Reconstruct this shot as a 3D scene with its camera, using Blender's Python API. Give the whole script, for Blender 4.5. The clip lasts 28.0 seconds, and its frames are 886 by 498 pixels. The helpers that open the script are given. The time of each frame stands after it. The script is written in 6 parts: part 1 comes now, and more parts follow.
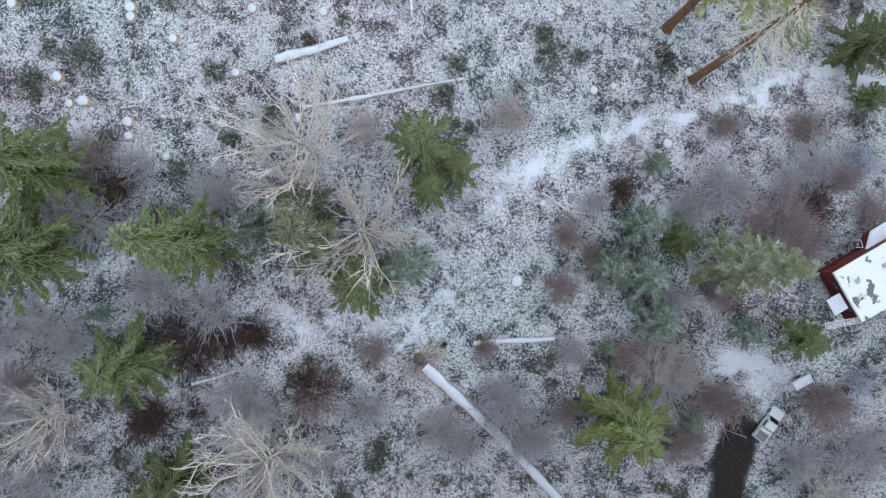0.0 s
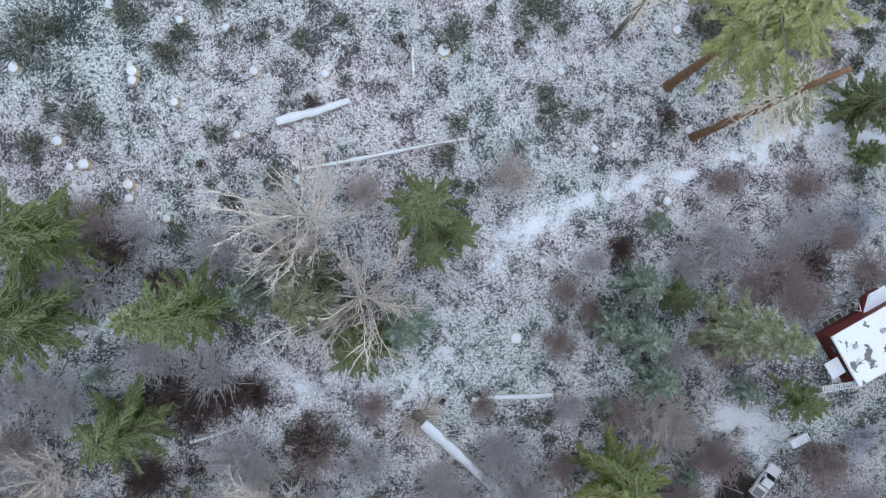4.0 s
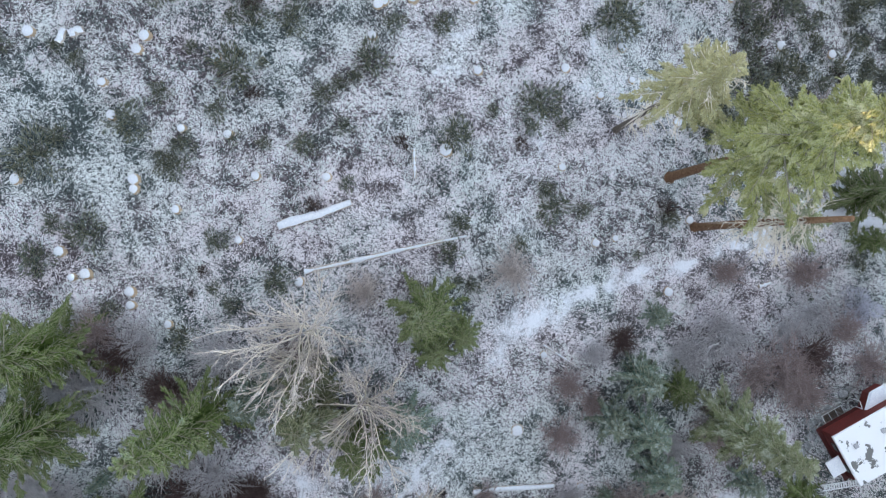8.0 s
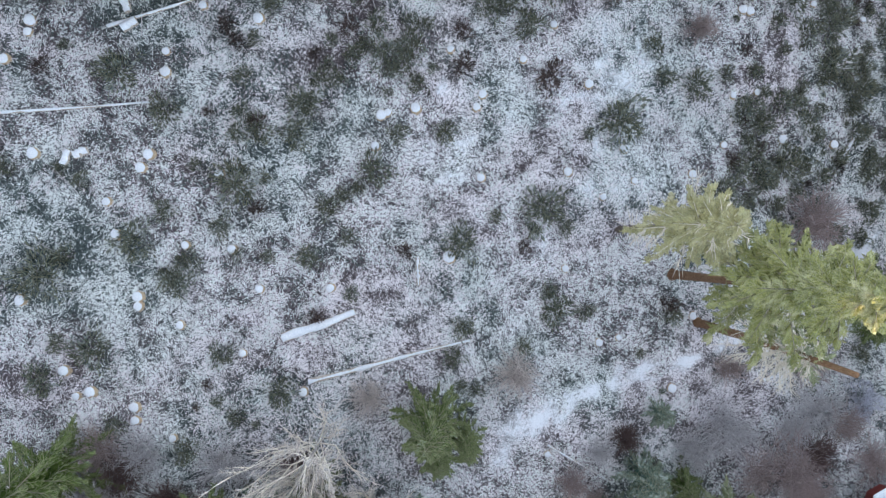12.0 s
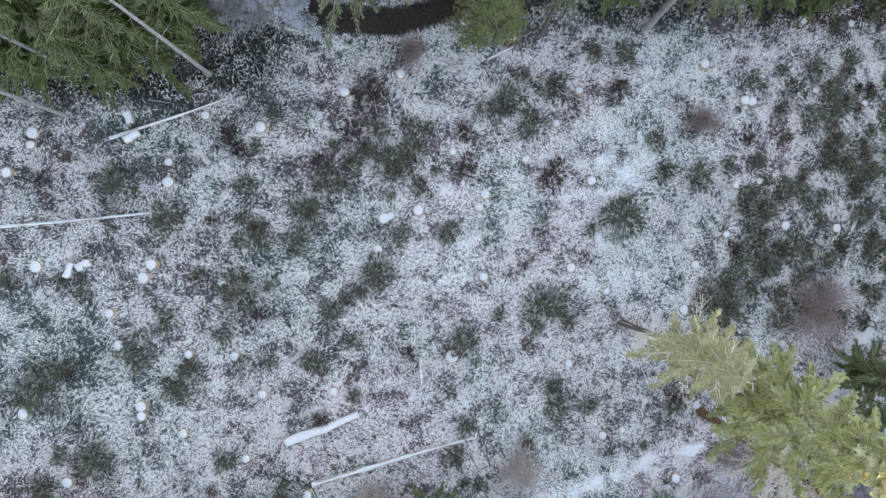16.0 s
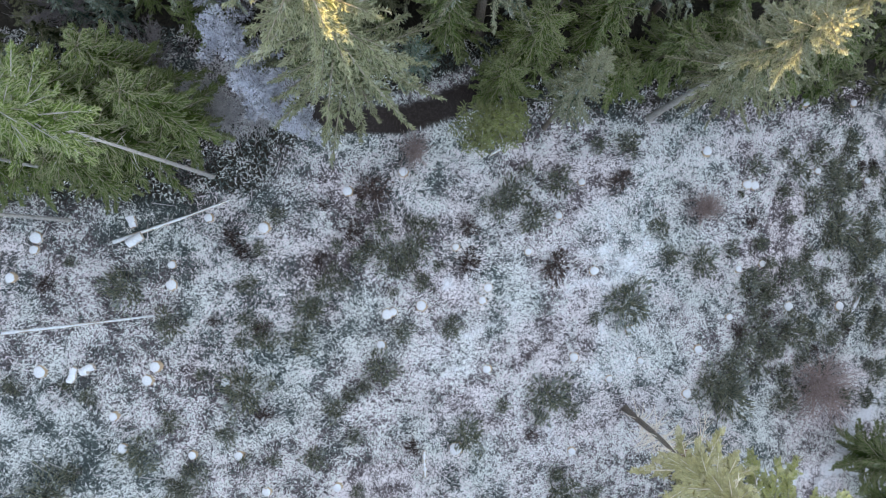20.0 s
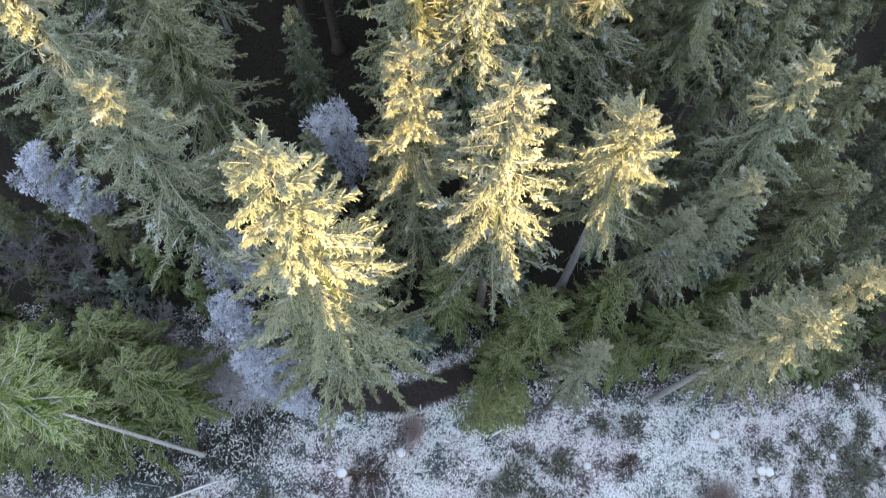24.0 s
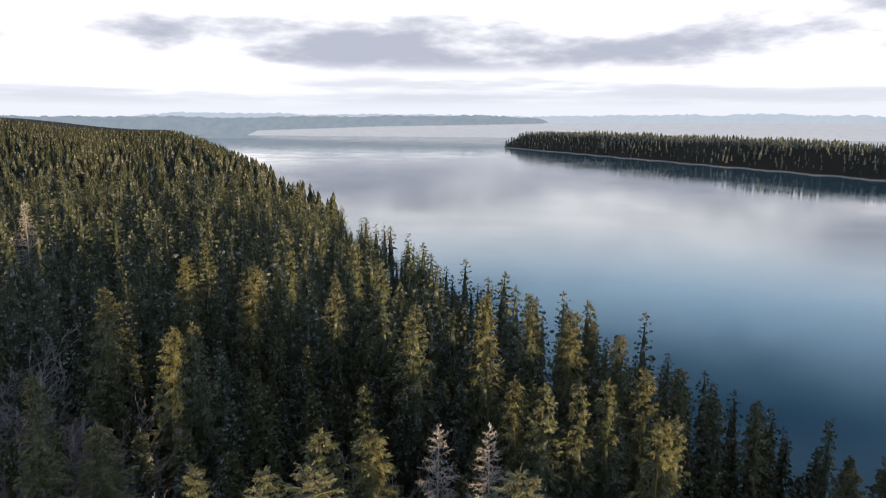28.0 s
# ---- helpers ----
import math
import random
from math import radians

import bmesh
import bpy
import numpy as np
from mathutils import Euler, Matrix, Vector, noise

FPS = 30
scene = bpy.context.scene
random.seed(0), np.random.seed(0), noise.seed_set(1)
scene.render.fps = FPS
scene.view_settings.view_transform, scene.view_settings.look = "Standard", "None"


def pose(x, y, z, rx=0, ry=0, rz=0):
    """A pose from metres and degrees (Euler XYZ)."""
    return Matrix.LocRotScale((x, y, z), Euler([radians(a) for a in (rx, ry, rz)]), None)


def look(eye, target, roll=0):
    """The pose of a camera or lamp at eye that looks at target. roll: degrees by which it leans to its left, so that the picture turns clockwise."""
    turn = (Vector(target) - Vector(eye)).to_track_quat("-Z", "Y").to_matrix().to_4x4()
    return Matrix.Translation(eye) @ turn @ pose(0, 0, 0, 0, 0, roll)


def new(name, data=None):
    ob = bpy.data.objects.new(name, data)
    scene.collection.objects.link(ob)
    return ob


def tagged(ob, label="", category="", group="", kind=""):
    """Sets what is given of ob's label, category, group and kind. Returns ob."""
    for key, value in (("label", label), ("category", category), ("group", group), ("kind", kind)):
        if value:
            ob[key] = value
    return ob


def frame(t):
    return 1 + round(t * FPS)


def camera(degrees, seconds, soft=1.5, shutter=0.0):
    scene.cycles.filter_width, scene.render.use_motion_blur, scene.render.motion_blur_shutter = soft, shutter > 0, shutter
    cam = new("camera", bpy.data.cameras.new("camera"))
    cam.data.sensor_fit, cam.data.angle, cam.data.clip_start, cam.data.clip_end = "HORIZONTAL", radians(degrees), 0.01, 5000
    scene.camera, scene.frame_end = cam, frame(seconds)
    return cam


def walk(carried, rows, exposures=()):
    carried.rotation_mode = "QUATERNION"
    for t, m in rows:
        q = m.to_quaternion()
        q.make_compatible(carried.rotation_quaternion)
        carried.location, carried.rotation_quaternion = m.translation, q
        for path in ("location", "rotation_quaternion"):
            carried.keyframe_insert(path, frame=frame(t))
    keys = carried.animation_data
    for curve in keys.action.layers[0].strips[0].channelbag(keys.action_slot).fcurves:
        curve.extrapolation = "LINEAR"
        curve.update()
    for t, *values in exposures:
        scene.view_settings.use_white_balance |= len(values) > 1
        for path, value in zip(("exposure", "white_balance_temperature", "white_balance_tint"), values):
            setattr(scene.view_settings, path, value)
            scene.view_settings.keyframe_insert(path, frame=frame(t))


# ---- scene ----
cam = camera(64.4, 28.0, soft=1.0, shutter=0.45)
METRES, EYE, TILT, LEAN, TURN = 60.0, 84.0, -90.0, 0.0, 0.0
ROWS = [
    (0.0, 0.0, 0.0, 0.0, 0.0, 0.0, -0.0),
    (0.5, -0.0006, 0.0003, 0.008, -0.03, -0.02, -0.09),
    (1.0, -0.0009, 0.0004, 0.0192, -0.04, -0.04, -0.18),
    (1.5, -0.0017, 0.0001, 0.0328, -0.07, -0.05, -0.27),
    (2.0, -0.0023, -0.0002, 0.0488, -0.09, -0.07, -0.36),
    (2.5, -0.0032, -0.0006, 0.0671, -0.13, -0.11, -0.43),
    (3.0, -0.0036, -0.0007, 0.0872, -0.15, -0.13, -0.45),
    (3.5, -0.0043, -0.0012, 0.1078, -0.17, -0.12, -0.49),
    (5.5, -0.0072, -0.0018, 0.2046, -0.24, -0.21, -0.6),
    (6.0, -0.0067, -0.0012, 0.2322, -0.2, -0.28, -0.63),
    (6.5, -0.0083, -0.0011, 0.2572, -0.23, -0.27, -0.62),
    (7.0, -0.0101, -0.001, 0.2835, -0.27, -0.23, -0.59),
    (7.5, -0.0109, -0.0008, 0.3106, -0.26, -0.22, -0.58),
    (8.0, -0.0122, -0.0009, 0.3375, -0.27, -0.18, -0.56),
    (8.5, -0.0133, -0.0009, 0.3649, -0.27, -0.15, -0.58),
    (9.0, -0.0139, -0.0011, 0.3923, -0.26, -0.11, -0.56),
    (9.5, -0.0149, -0.0012, 0.42, -0.24, -0.09, -0.49),
    (10.0, -0.0163, -0.0014, 0.4468, -0.24, -0.06, -0.47),
    (10.5, -0.0165, -0.0019, 0.4731, -0.21, -0.0, -0.42),
    (11.0, -0.0168, -0.0022, 0.4998, -0.17, 0.03, -0.41),
    (11.5, -0.0172, -0.0026, 0.5264, -0.15, 0.04, -0.36),
    (12.0, -0.0185, -0.003, 0.5522, -0.17, 0.08, -0.33),
    (12.5, -0.0191, -0.0033, 0.5786, -0.17, 0.08, -0.3),
    (14.5, -0.0215, -0.0032, 0.6804, -0.14, 0.15, -0.18),
    (15.0, -0.0226, -0.0033, 0.7058, -0.15, 0.15, -0.16),
    (15.5, -0.0234, -0.0032, 0.7319, -0.15, 0.13, -0.13),
    (16.0, -0.0245, -0.0032, 0.7556, -0.14, 0.2, -0.1),
    (16.5, -0.0263, -0.0029, 0.782, -0.17, 0.15, -0.09),
    (17.0, -0.0258, -0.0031, 0.8061, -0.13, 0.18, -0.07),
    (17.5, -0.0272, -0.0027, 0.8313, -0.16, 0.16, -0.02),
    (18.0, -0.0283, -0.0027, 0.8566, -0.16, 0.13, -0.02),
    (18.5, -0.0264, -0.0032, 0.88, -0.08, 0.16, 0.04),
    (19.0, -0.0288, -0.0034, 0.9052, -0.13, 0.11, 0.05),
    (19.5, -0.0286, -0.0039, 0.9284, -0.1, 0.12, 0.05),
    (20.0, -0.0292, -0.0041, 0.9494, -0.08, 0.12, 0.08),
    (20.5, -0.0287, -0.004, 0.9637, -0.06, 0.09, 0.04),
    (21.0, -0.0274, -0.004, 0.9712, -0.02, 0.11, -0.04),
    (21.5, -0.0274, -0.0016, 0.9691, 0.02, 6.23, -0.2),
    (22.0, -0.0255, -0.0034, 0.9743, 0.08, 17.36, -0.59),
    (22.5, -0.0246, -0.0043, 0.9763, 0.05, 18.52, -0.66),
    (24.5, -0.0237, -0.0033, 0.9762, -0.03, 25.16, -1.03),
    (25.0, -0.0238, -0.0009, 0.9737, -0.04, 32.27, -1.22),
    (25.5, -0.0231, -0.0002, 0.9729, -0.04, 46.03, -1.53),
    (26.0, -0.0231, -0.0007, 0.9732, -0.11, 60.04, -1.68),
    (26.5, -0.0232, 0.0017, 0.9719, -0.11, 73.63, -1.74),
    (27.0, -0.0235, 0.0031, 0.9711, -0.04, 77.57, -1.69),
    (27.5, -0.0235, 0.0033, 0.971, -0.03, 77.6, -1.67),
    (28.0, -0.0235, 0.0038, 0.9712, -0.09, 79.28, -1.68),
]
EXPOSURES = [(0.0, 2.11, 6500, 10), (8.0, 2.02, 6500, 10), (13.0, 1.98, 6500, 10), (20.8, 2.07, 6550, 10), (22.2, 2.1, 6650, 10), (25.0, 2.36, 5900, 13), (26.1, 2.4, 5750, 14), (26.6, 1.0, 6000, 12), (27.0, 0.03, 6250, 11), (28.0, -0.12, 6300, 11)]
walk(cam, [(t, pose(0, 0, EYE, TILT, LEAN, TURN) @ pose(METRES * x, METRES * y, METRES * z, 90 + pitch, roll, yaw)) for t, x, y, z, yaw, pitch, roll in ROWS], EXPOSURES)

# ---- sun and sky ----
SUN_EL, SUN_AZ = 3.2, 152.0          # degrees; azimuth clockwise from +y
SUN_POWER, SKY_POWER, CLOUD_POWER = 6.6, 0.05, 0.38
sun_to = Vector((math.sin(radians(SUN_AZ)) * math.cos(radians(SUN_EL)), math.cos(radians(SUN_AZ)) * math.cos(radians(SUN_EL)), math.sin(radians(SUN_EL))))
sun_data = bpy.data.lights.new("sun", "SUN")
sun_data.energy, sun_data.angle, sun_data.color = SUN_POWER, radians(0.6), (1.0, 0.70, 0.32)
sun = new("sun", sun_data)
sun.matrix_world = look(sun_to * 300, (0, 0, 0))


class Nodes:
    """A short way to wire nodes."""

    def __init__(self, tree):
        self.t = tree
        tree.nodes.clear()

    def add(self, kind, op=None, **ins):
        n = self.t.nodes.new(kind)
        if op and kind in ("ShaderNodeMath", "ShaderNodeVectorMath"):
            n.operation = op
        elif op and kind == "ShaderNodeMapRange":
            n.interpolation_type = op
        elif op and kind == "ShaderNodeAttribute":
            n.attribute_name = op
        for k, v in ins.items():
            k = k.replace("_", " ")
            self.put(n.inputs[int(k[1:])] if k[0] == "i" and k[1:].isdigit() else n.inputs[k], v)
        return n

    def put(self, socket, v):
        if hasattr(v, "bl_idname") and hasattr(v, "outputs"):
            v = v.outputs[0]
        if hasattr(v, "is_output"):
            self.t.links.new(v, socket)
        else:
            socket.default_value = v

    def math(self, op, a, b=0.0):
        return self.add("ShaderNodeMath", op, i0=a, i1=b)

    def vec(self, op, a, b=(0, 0, 0)):
        return self.add("ShaderNodeVectorMath", op, i0=a, i1=b)

    def mix(self, f, a, b):
        n = self.t.nodes.new("ShaderNodeMix")
        n.data_type = "RGBA"
        self.put(n.inputs[0], f), self.put(n.inputs[6], a), self.put(n.inputs[7], b)
        return n.outputs[2]

    def noise(self, vector, scale, detail=4.0, rough=0.6):
        return self.add("ShaderNodeTexNoise", None, Vector=vector, Scale=scale, Detail=detail, Roughness=rough).outputs[0]

    def ramp(self, f, lo, hi, a=0.0, b=1.0):
        return self.add("ShaderNodeMapRange", "SMOOTHSTEP", Value=f, From_Min=lo, From_Max=hi, To_Min=a, To_Max=b).outputs[0]


def rgb(r, g, b):
    return (r, g, b, 1.0)


world = bpy.data.worlds.new("world")
scene.world = world
world.use_nodes = True
w = Nodes(world.node_tree)
sky = w.add("ShaderNodeTexSky")
sky.sky_type, sky.sun_disc, sky.sun_elevation, sky.sun_rotation, sky.altitude = "NISHITA", False, radians(SUN_EL), radians(SUN_AZ), 60.0
way = w.add("ShaderNodeTexCoord").outputs[0]
sep = w.add("ShaderNodeSeparateXYZ", None, Vector=way)
plane = w.vec("ADD", w.vec("MULTIPLY", way, (1.6, 1.6, 6.0)).outputs[0], (3.1, 1.7, 0.4)).outputs[0]
billow = w.noise(plane, 1.35, 7.0, 0.55)
puffs = w.noise(w.vec("ADD", w.vec("MULTIPLY", way, (2.2, 2.2, 7.5)).outputs[0], (5.3, 0.7, 2.6)).outputs[0], 2.0, 9.0, 0.57)
streaks = w.noise(w.vec("ADD", w.vec("MULTIPLY", way, (2.0, 2.0, 26.0)).outputs[0], (1.3, 4.7, 0.6)).outputs[0], 1.6, 6.0, 0.55)
band = w.math("MULTIPLY", w.ramp(sep.outputs[2], 0.035, 0.075), w.ramp(sep.outputs[2], 0.22, 0.12))
dark = w.math("MULTIPLY", w.ramp(puffs, 0.29, 0.63), band)
bank = w.math("MULTIPLY", w.ramp(streaks, 0.34, 0.62), w.math("MULTIPLY", w.ramp(sep.outputs[2], 0.005, 0.025), w.ramp(sep.outputs[2], 0.075, 0.045)))
high = w.math("MULTIPLY", w.ramp(billow, 0.46, 0.62), w.ramp(sep.outputs[2], 0.18, 0.3))
dark = w.math("MAXIMUM", w.math("MAXIMUM", dark, high), w.math("MULTIPLY", bank, 0.72))
cloud = w.mix(dark, rgb(1.10, 1.06, 1.03), rgb(0.33, 0.345, 0.40))
cloud = w.mix(w.ramp(sep.outputs[2], 0.07, 0.005, 0.0, 0.8), cloud, rgb(0.44, 0.465, 0.51))
low = w.vec("SCALE", cloud)
w.put(low.inputs["Scale"], w.ramp(sep.outputs[2], 0.18, 0.42, 4.6, 0.9))
cloud = low.outputs[0]
thin = w.ramp(sep.outputs[2], 0.25, 0.8, 0.97, 0.80)
open_sky = w.vec("SCALE", sky)
open_sky.inputs["Scale"].default_value = SKY_POWER
veil = w.vec("SCALE", cloud)
veil.inputs["Scale"].default_value = CLOUD_POWER
total = w.mix(thin, open_sky.outputs[0], veil.outputs[0])
total = w.mix(w.ramp(sep.outputs[2], 0.16, 0.42), total, w.vec("MULTIPLY", total, (0.87, 0.98, 1.16)).outputs[0])
total = w.mix(w.math("MULTIPLY", w.ramp(sep.outputs[2], 0.13, 0.26), w.ramp(sep.outputs[2], 0.5, 0.34)), total, w.vec("MULTIPLY", total, (0.62, 0.9, 1.14)).outputs[0])
bg = w.add("ShaderNodeBackground", None, Color=total, Strength=1.0)
w.add("ShaderNodeOutputWorld", None, Surface=bg)


WATER_Z = -24.0


# ---- materials ----
def material(name):
    m = bpy.data.materials.new(name)
    m.use_nodes = True
    return m, Nodes(m.node_tree)


def finish(n, color, rough=0.8, bump=None, depth=0.02, metal=0.0, spec=0.3, alpha=None):
    s = n.add("ShaderNodeBsdfPrincipled", None, Base_Color=color, Roughness=rough, Metallic=metal, Specular_IOR_Level=spec)
    if bump is not None:
        n.put(s.inputs["Normal"], n.add("ShaderNodeBump", None, Height=bump, Distance=depth, Strength=0.8))
    n.add("ShaderNodeOutputMaterial", None, Surface=s)
    return s


def leaf_shader(n, col):
    """A matt leaf that lets a little light through."""
    s = n.add("ShaderNodeBsdfPrincipled", None, Base_Color=col, Roughness=0.9, Specular_IOR_Level=0.08)
    return n.add("ShaderNodeMixShader", None, i0=0.14, i1=s, i2=n.add("ShaderNodeBsdfTranslucent", None, Color=col))


def foliage_mat(name, dark, light, frost, frost_color=(0.62, 0.68, 0.74), gaps=0.0, grain=6.0, pitch=6.5):
    """Needles or leaves: hue by piece and by tree, hoar frost on a share of them. gaps: the share of air between the needles of a spray."""
    m, n = material(name)
    isl = n.add("ShaderNodeNewGeometry").outputs["Random Per Island"]
    info = n.add("ShaderNodeObjectInfo")
    pos = n.add("ShaderNodeTexCoord").outputs["Object"]
    tuft = n.noise(pos, grain, 3.0, 0.6)
    soft = n.math("ADD", n.math("MULTIPLY", isl, 0.45), n.ramp(tuft, 0.35, 0.65, 0.0, 0.55))
    c = n.mix(soft, rgb(*dark), rgb(*light))
    tone = n.math("MULTIPLY_ADD", info.outputs["Random"], 0.5)
    tone.inputs[2].default_value = 0.75
    c = n.vec("SCALE", c)
    n.put(c.inputs["Scale"], tone)
    fr = n.math("ADD", n.noise(pos, 0.5, 4.0), n.math("MULTIPLY", isl, 0.16))
    f = n.ramp(fr, 0.80 - frost * 0.55, 1.02 - frost * 0.5, 0.0, 0.85)
    col = n.mix(f, c.outputs[0], rgb(*frost_color))
    if not gaps:
        s = leaf_shader(n, col)
    else:
        # side sprigs slant forward from the stem of each frond, with air between them
        sep = n.add("ShaderNodeSeparateXYZ", None, Vector=n.add("ShaderNodeAttribute", "frond").outputs["Vector"])
        out = n.math("ABSOLUTE", sep.outputs[1])
        stem = n.math("MULTIPLY", n.ramp(out, 0.045, 0.018), sep.outputs[2])
        col = n.mix(n.math("MULTIPLY", stem, 0.55), col, rgb(0.44, 0.43, 0.29))
        s = leaf_shader(n, col)
        w_ = n.math("SUBTRACT", sep.outputs[0], n.math("MULTIPLY", out, 0.9))
        w_ = n.math("ADD", w_, n.math("MULTIPLY", tuft, 0.22))
        sprig = n.math("LESS_THAN", n.math("FRACT", n.math("MULTIPLY", w_, pitch)), 1.0 - gaps)
        solid = n.math("MAXIMUM", n.math("MAXIMUM", sprig, stem), n.math("SUBTRACT", 1.0, sep.outputs[2]))
        air = n.add("ShaderNodeBsdfTransparent")
        s = n.add("ShaderNodeMixShader", None, i0=solid, i1=air, i2=s)
    n.add("ShaderNodeOutputMaterial", None, Surface=s)
    return m


FIR = foliage_mat("fir_needles", (0.018, 0.032, 0.018), (0.145, 0.185, 0.11), 0.36, (0.48, 0.54, 0.57), 0.36, 8.5)
FIR_WARM = foliage_mat("fir_needles_olive", (0.028, 0.040, 0.018), (0.22, 0.24, 0.12), 0.32, (0.50, 0.53, 0.50), 0.36, 8.5)
FIR_GREEN = foliage_mat("fir_needles_green", (0.014, 0.032, 0.006), (0.18, 0.25, 0.06), 0.16, (0.36, 0.42, 0.3), 0.34, 8.5)
# straw and lime needles: colours brightened to stand in for sun on the crowns
FIR_STRAW_SUNLIT = foliage_mat("fir_needles_straw_sunlit", (0.26, 0.235, 0.09), (0.74, 0.68, 0.36), 0.40, (0.74, 0.68, 0.46), 0.42, 8.5)
FIR_LIME_SUNLIT = foliage_mat("fir_needles_lime_sunlit", (0.09, 0.105, 0.028), (0.46, 0.46, 0.17), 0.36, (0.70, 0.66, 0.42), 0.36, 8.5)
FIR_PALE = foliage_mat("fir_needles_pale", (0.06, 0.08, 0.032), (0.32, 0.35, 0.18), 0.42, (0.60, 0.62, 0.52), 0.36, 8.5)
# wood, far and island needles: bluish-grey frost that also stands in for haze
MID_FIR = foliage_mat("wood_fir_needles", (0.028, 0.044, 0.024), (0.14, 0.165, 0.09), 0.32, (0.46, 0.50, 0.55), 0.34, 8.5)
MID_WARM = foliage_mat("wood_fir_needles_olive", (0.040, 0.050, 0.020), (0.21, 0.21, 0.10), 0.30, (0.47, 0.49, 0.50), 0.34, 8.5)
DARK_FIR = foliage_mat("dark_fir_needles", (0.026, 0.040, 0.024), (0.115, 0.135, 0.08), 0.42, (0.42, 0.45, 0.49))
DARK_WARM = foliage_mat("dark_fir_needles_olive", (0.034, 0.046, 0.022), (0.16, 0.165, 0.08), 0.36, (0.42, 0.44, 0.44))
# far and island: paler base colours too, haze painted into the needles
FAR_FIR_HAZED = foliage_mat("far_fir_needles_hazed", (0.042, 0.056, 0.038), (0.15, 0.165, 0.10), 0.38, (0.46, 0.49, 0.54))
ISLE_FIR_HAZED = foliage_mat("island_fir_needles_hazed", (0.05, 0.062, 0.055), (0.17, 0.19, 0.15), 0.48, (0.36, 0.40, 0.45))
SPRUCE = foliage_mat("spruce_needles", (0.014, 0.032, 0.008), (0.20, 0.27, 0.08), 0.16, (0.46, 0.56, 0.44), 0.30, 6.0, 5.5)
FROSTED = foliage_mat("frosted_needles", (0.012, 0.028, 0.020), (0.21, 0.33, 0.27), 0.44, (0.66, 0.76, 0.74), 0.34, 6.0, 5.0)
GREENLEAF = foliage_mat("evergreen_leaves", (0.020, 0.038, 0.006), (0.25, 0.31, 0.06), 0.16, (0.44, 0.5, 0.36), 0.30, 6.0, 5.5)
WHITELEAF = foliage_mat("hoar_leaves", (0.07, 0.085, 0.08), (0.36, 0.38, 0.41), 0.80, (0.80, 0.81, 0.90), 0.0, 4.0)
BUSHLEAF = foliage_mat("bush_leaves", (0.008, 0.016, 0.018), (0.050, 0.080, 0.080), 0.44, (0.46, 0.52, 0.55), 0.16, 9.0)


def undergrowth_mat(name, dark, light, frost_color, share):
    """Small leaves of the clearing floor: each bare, half or wholly white with frost."""
    m, n = material(name)
    isl = n.add("ShaderNodeNewGeometry").outputs["Random Per Island"]
    pos = n.add("ShaderNodeTexCoord").outputs["Object"]
    other = n.math("FRACT", n.math("MULTIPLY", isl, 37.7))
    c = n.mix(isl, rgb(*dark), rgb(*light))
    flat_pos = n.vec("MULTIPLY", pos, (1, 1, 0)).outputs[0]
    patch = n.ramp(n.noise(flat_pos, 0.30, 6.0, 0.70), 0.36, 0.62, -0.40, 0.46)
    fr = n.math("ADD", n.math("ADD", other, share - 0.5), n.math("MULTIPLY_ADD", n.add("ShaderNodeAttribute", "snow").outputs["Fac"], 0.4))
    n.put(fr.inputs[1].links[0].from_node.inputs[2], patch)
    c = n.mix(n.ramp(fr, 0.24, 0.72, 0.0, 0.97), c, rgb(*frost_color))
    n.add("ShaderNodeOutputMaterial", None, Surface=leaf_shader(n, c))
    return m


FERN = undergrowth_mat("salal_leaves", (0.030, 0.042, 0.040), (0.17, 0.21, 0.20), (0.87, 0.90, 0.885), 0.80)
BRACKEN = undergrowth_mat("bracken", (0.05, 0.042, 0.044), (0.25, 0.215, 0.22), (0.93, 0.89, 0.905), 0.80)
BROWNLEAF = foliage_mat("brown_leaves", (0.04, 0.03, 0.028), (0.20, 0.155, 0.14), 0.40, (0.70, 0.69, 0.73), 0.0, 2.0)


def wood_mat(name, a, b, frost=0.2, ring=14.0, rough=0.9):
    m, n = material(name)
    pos = n.add("ShaderNodeTexCoord").outputs["Object"]
    stretch = n.vec("MULTIPLY", pos, (1.0, 1.0, 0.18)).outputs[0]
    k = n.noise(stretch, ring, 5.0, 0.65)
    big = n.noise(pos, 0.6, 3.0)
    c = n.mix(n.ramp(k, 0.35, 0.65), rgb(*a), rgb(*b))
    c = n.mix(n.ramp(big, 0.75 - frost * 0.5, 0.95 - frost * 0.4, 0.0, 0.8), c, rgb(0.6, 0.62, 0.66))
    finish(n, c, rough, k, 0.04, spec=0.2)
    return m


BARK = wood_mat("fir_bark", (0.09, 0.07, 0.055), (0.25, 0.21, 0.18), 0.15)
BARK_RED = wood_mat("cedar_bark", (0.13, 0.065, 0.035), (0.32, 0.19, 0.11), 0.1)
BARK_PALE = wood_mat("alder_bark", (0.28, 0.26, 0.24), (0.5, 0.47, 0.44), 0.35)
TWIG = wood_mat("bare_twigs", (0.68, 0.59, 0.48), (0.95, 0.88, 0.77), 0.3)
TWIG_RED = wood_mat("red_brown_twigs", (0.31, 0.235, 0.22), (0.58, 0.48, 0.46), 0.45)
TWIG_DARK = wood_mat("dark_brown_twigs", (0.085, 0.055, 0.05), (0.21, 0.15, 0.14), 0.12)
TWIG_GREY = wood_mat("grey_twigs", (0.45, 0.425, 0.43), (0.74, 0.715, 0.72), 0.45)
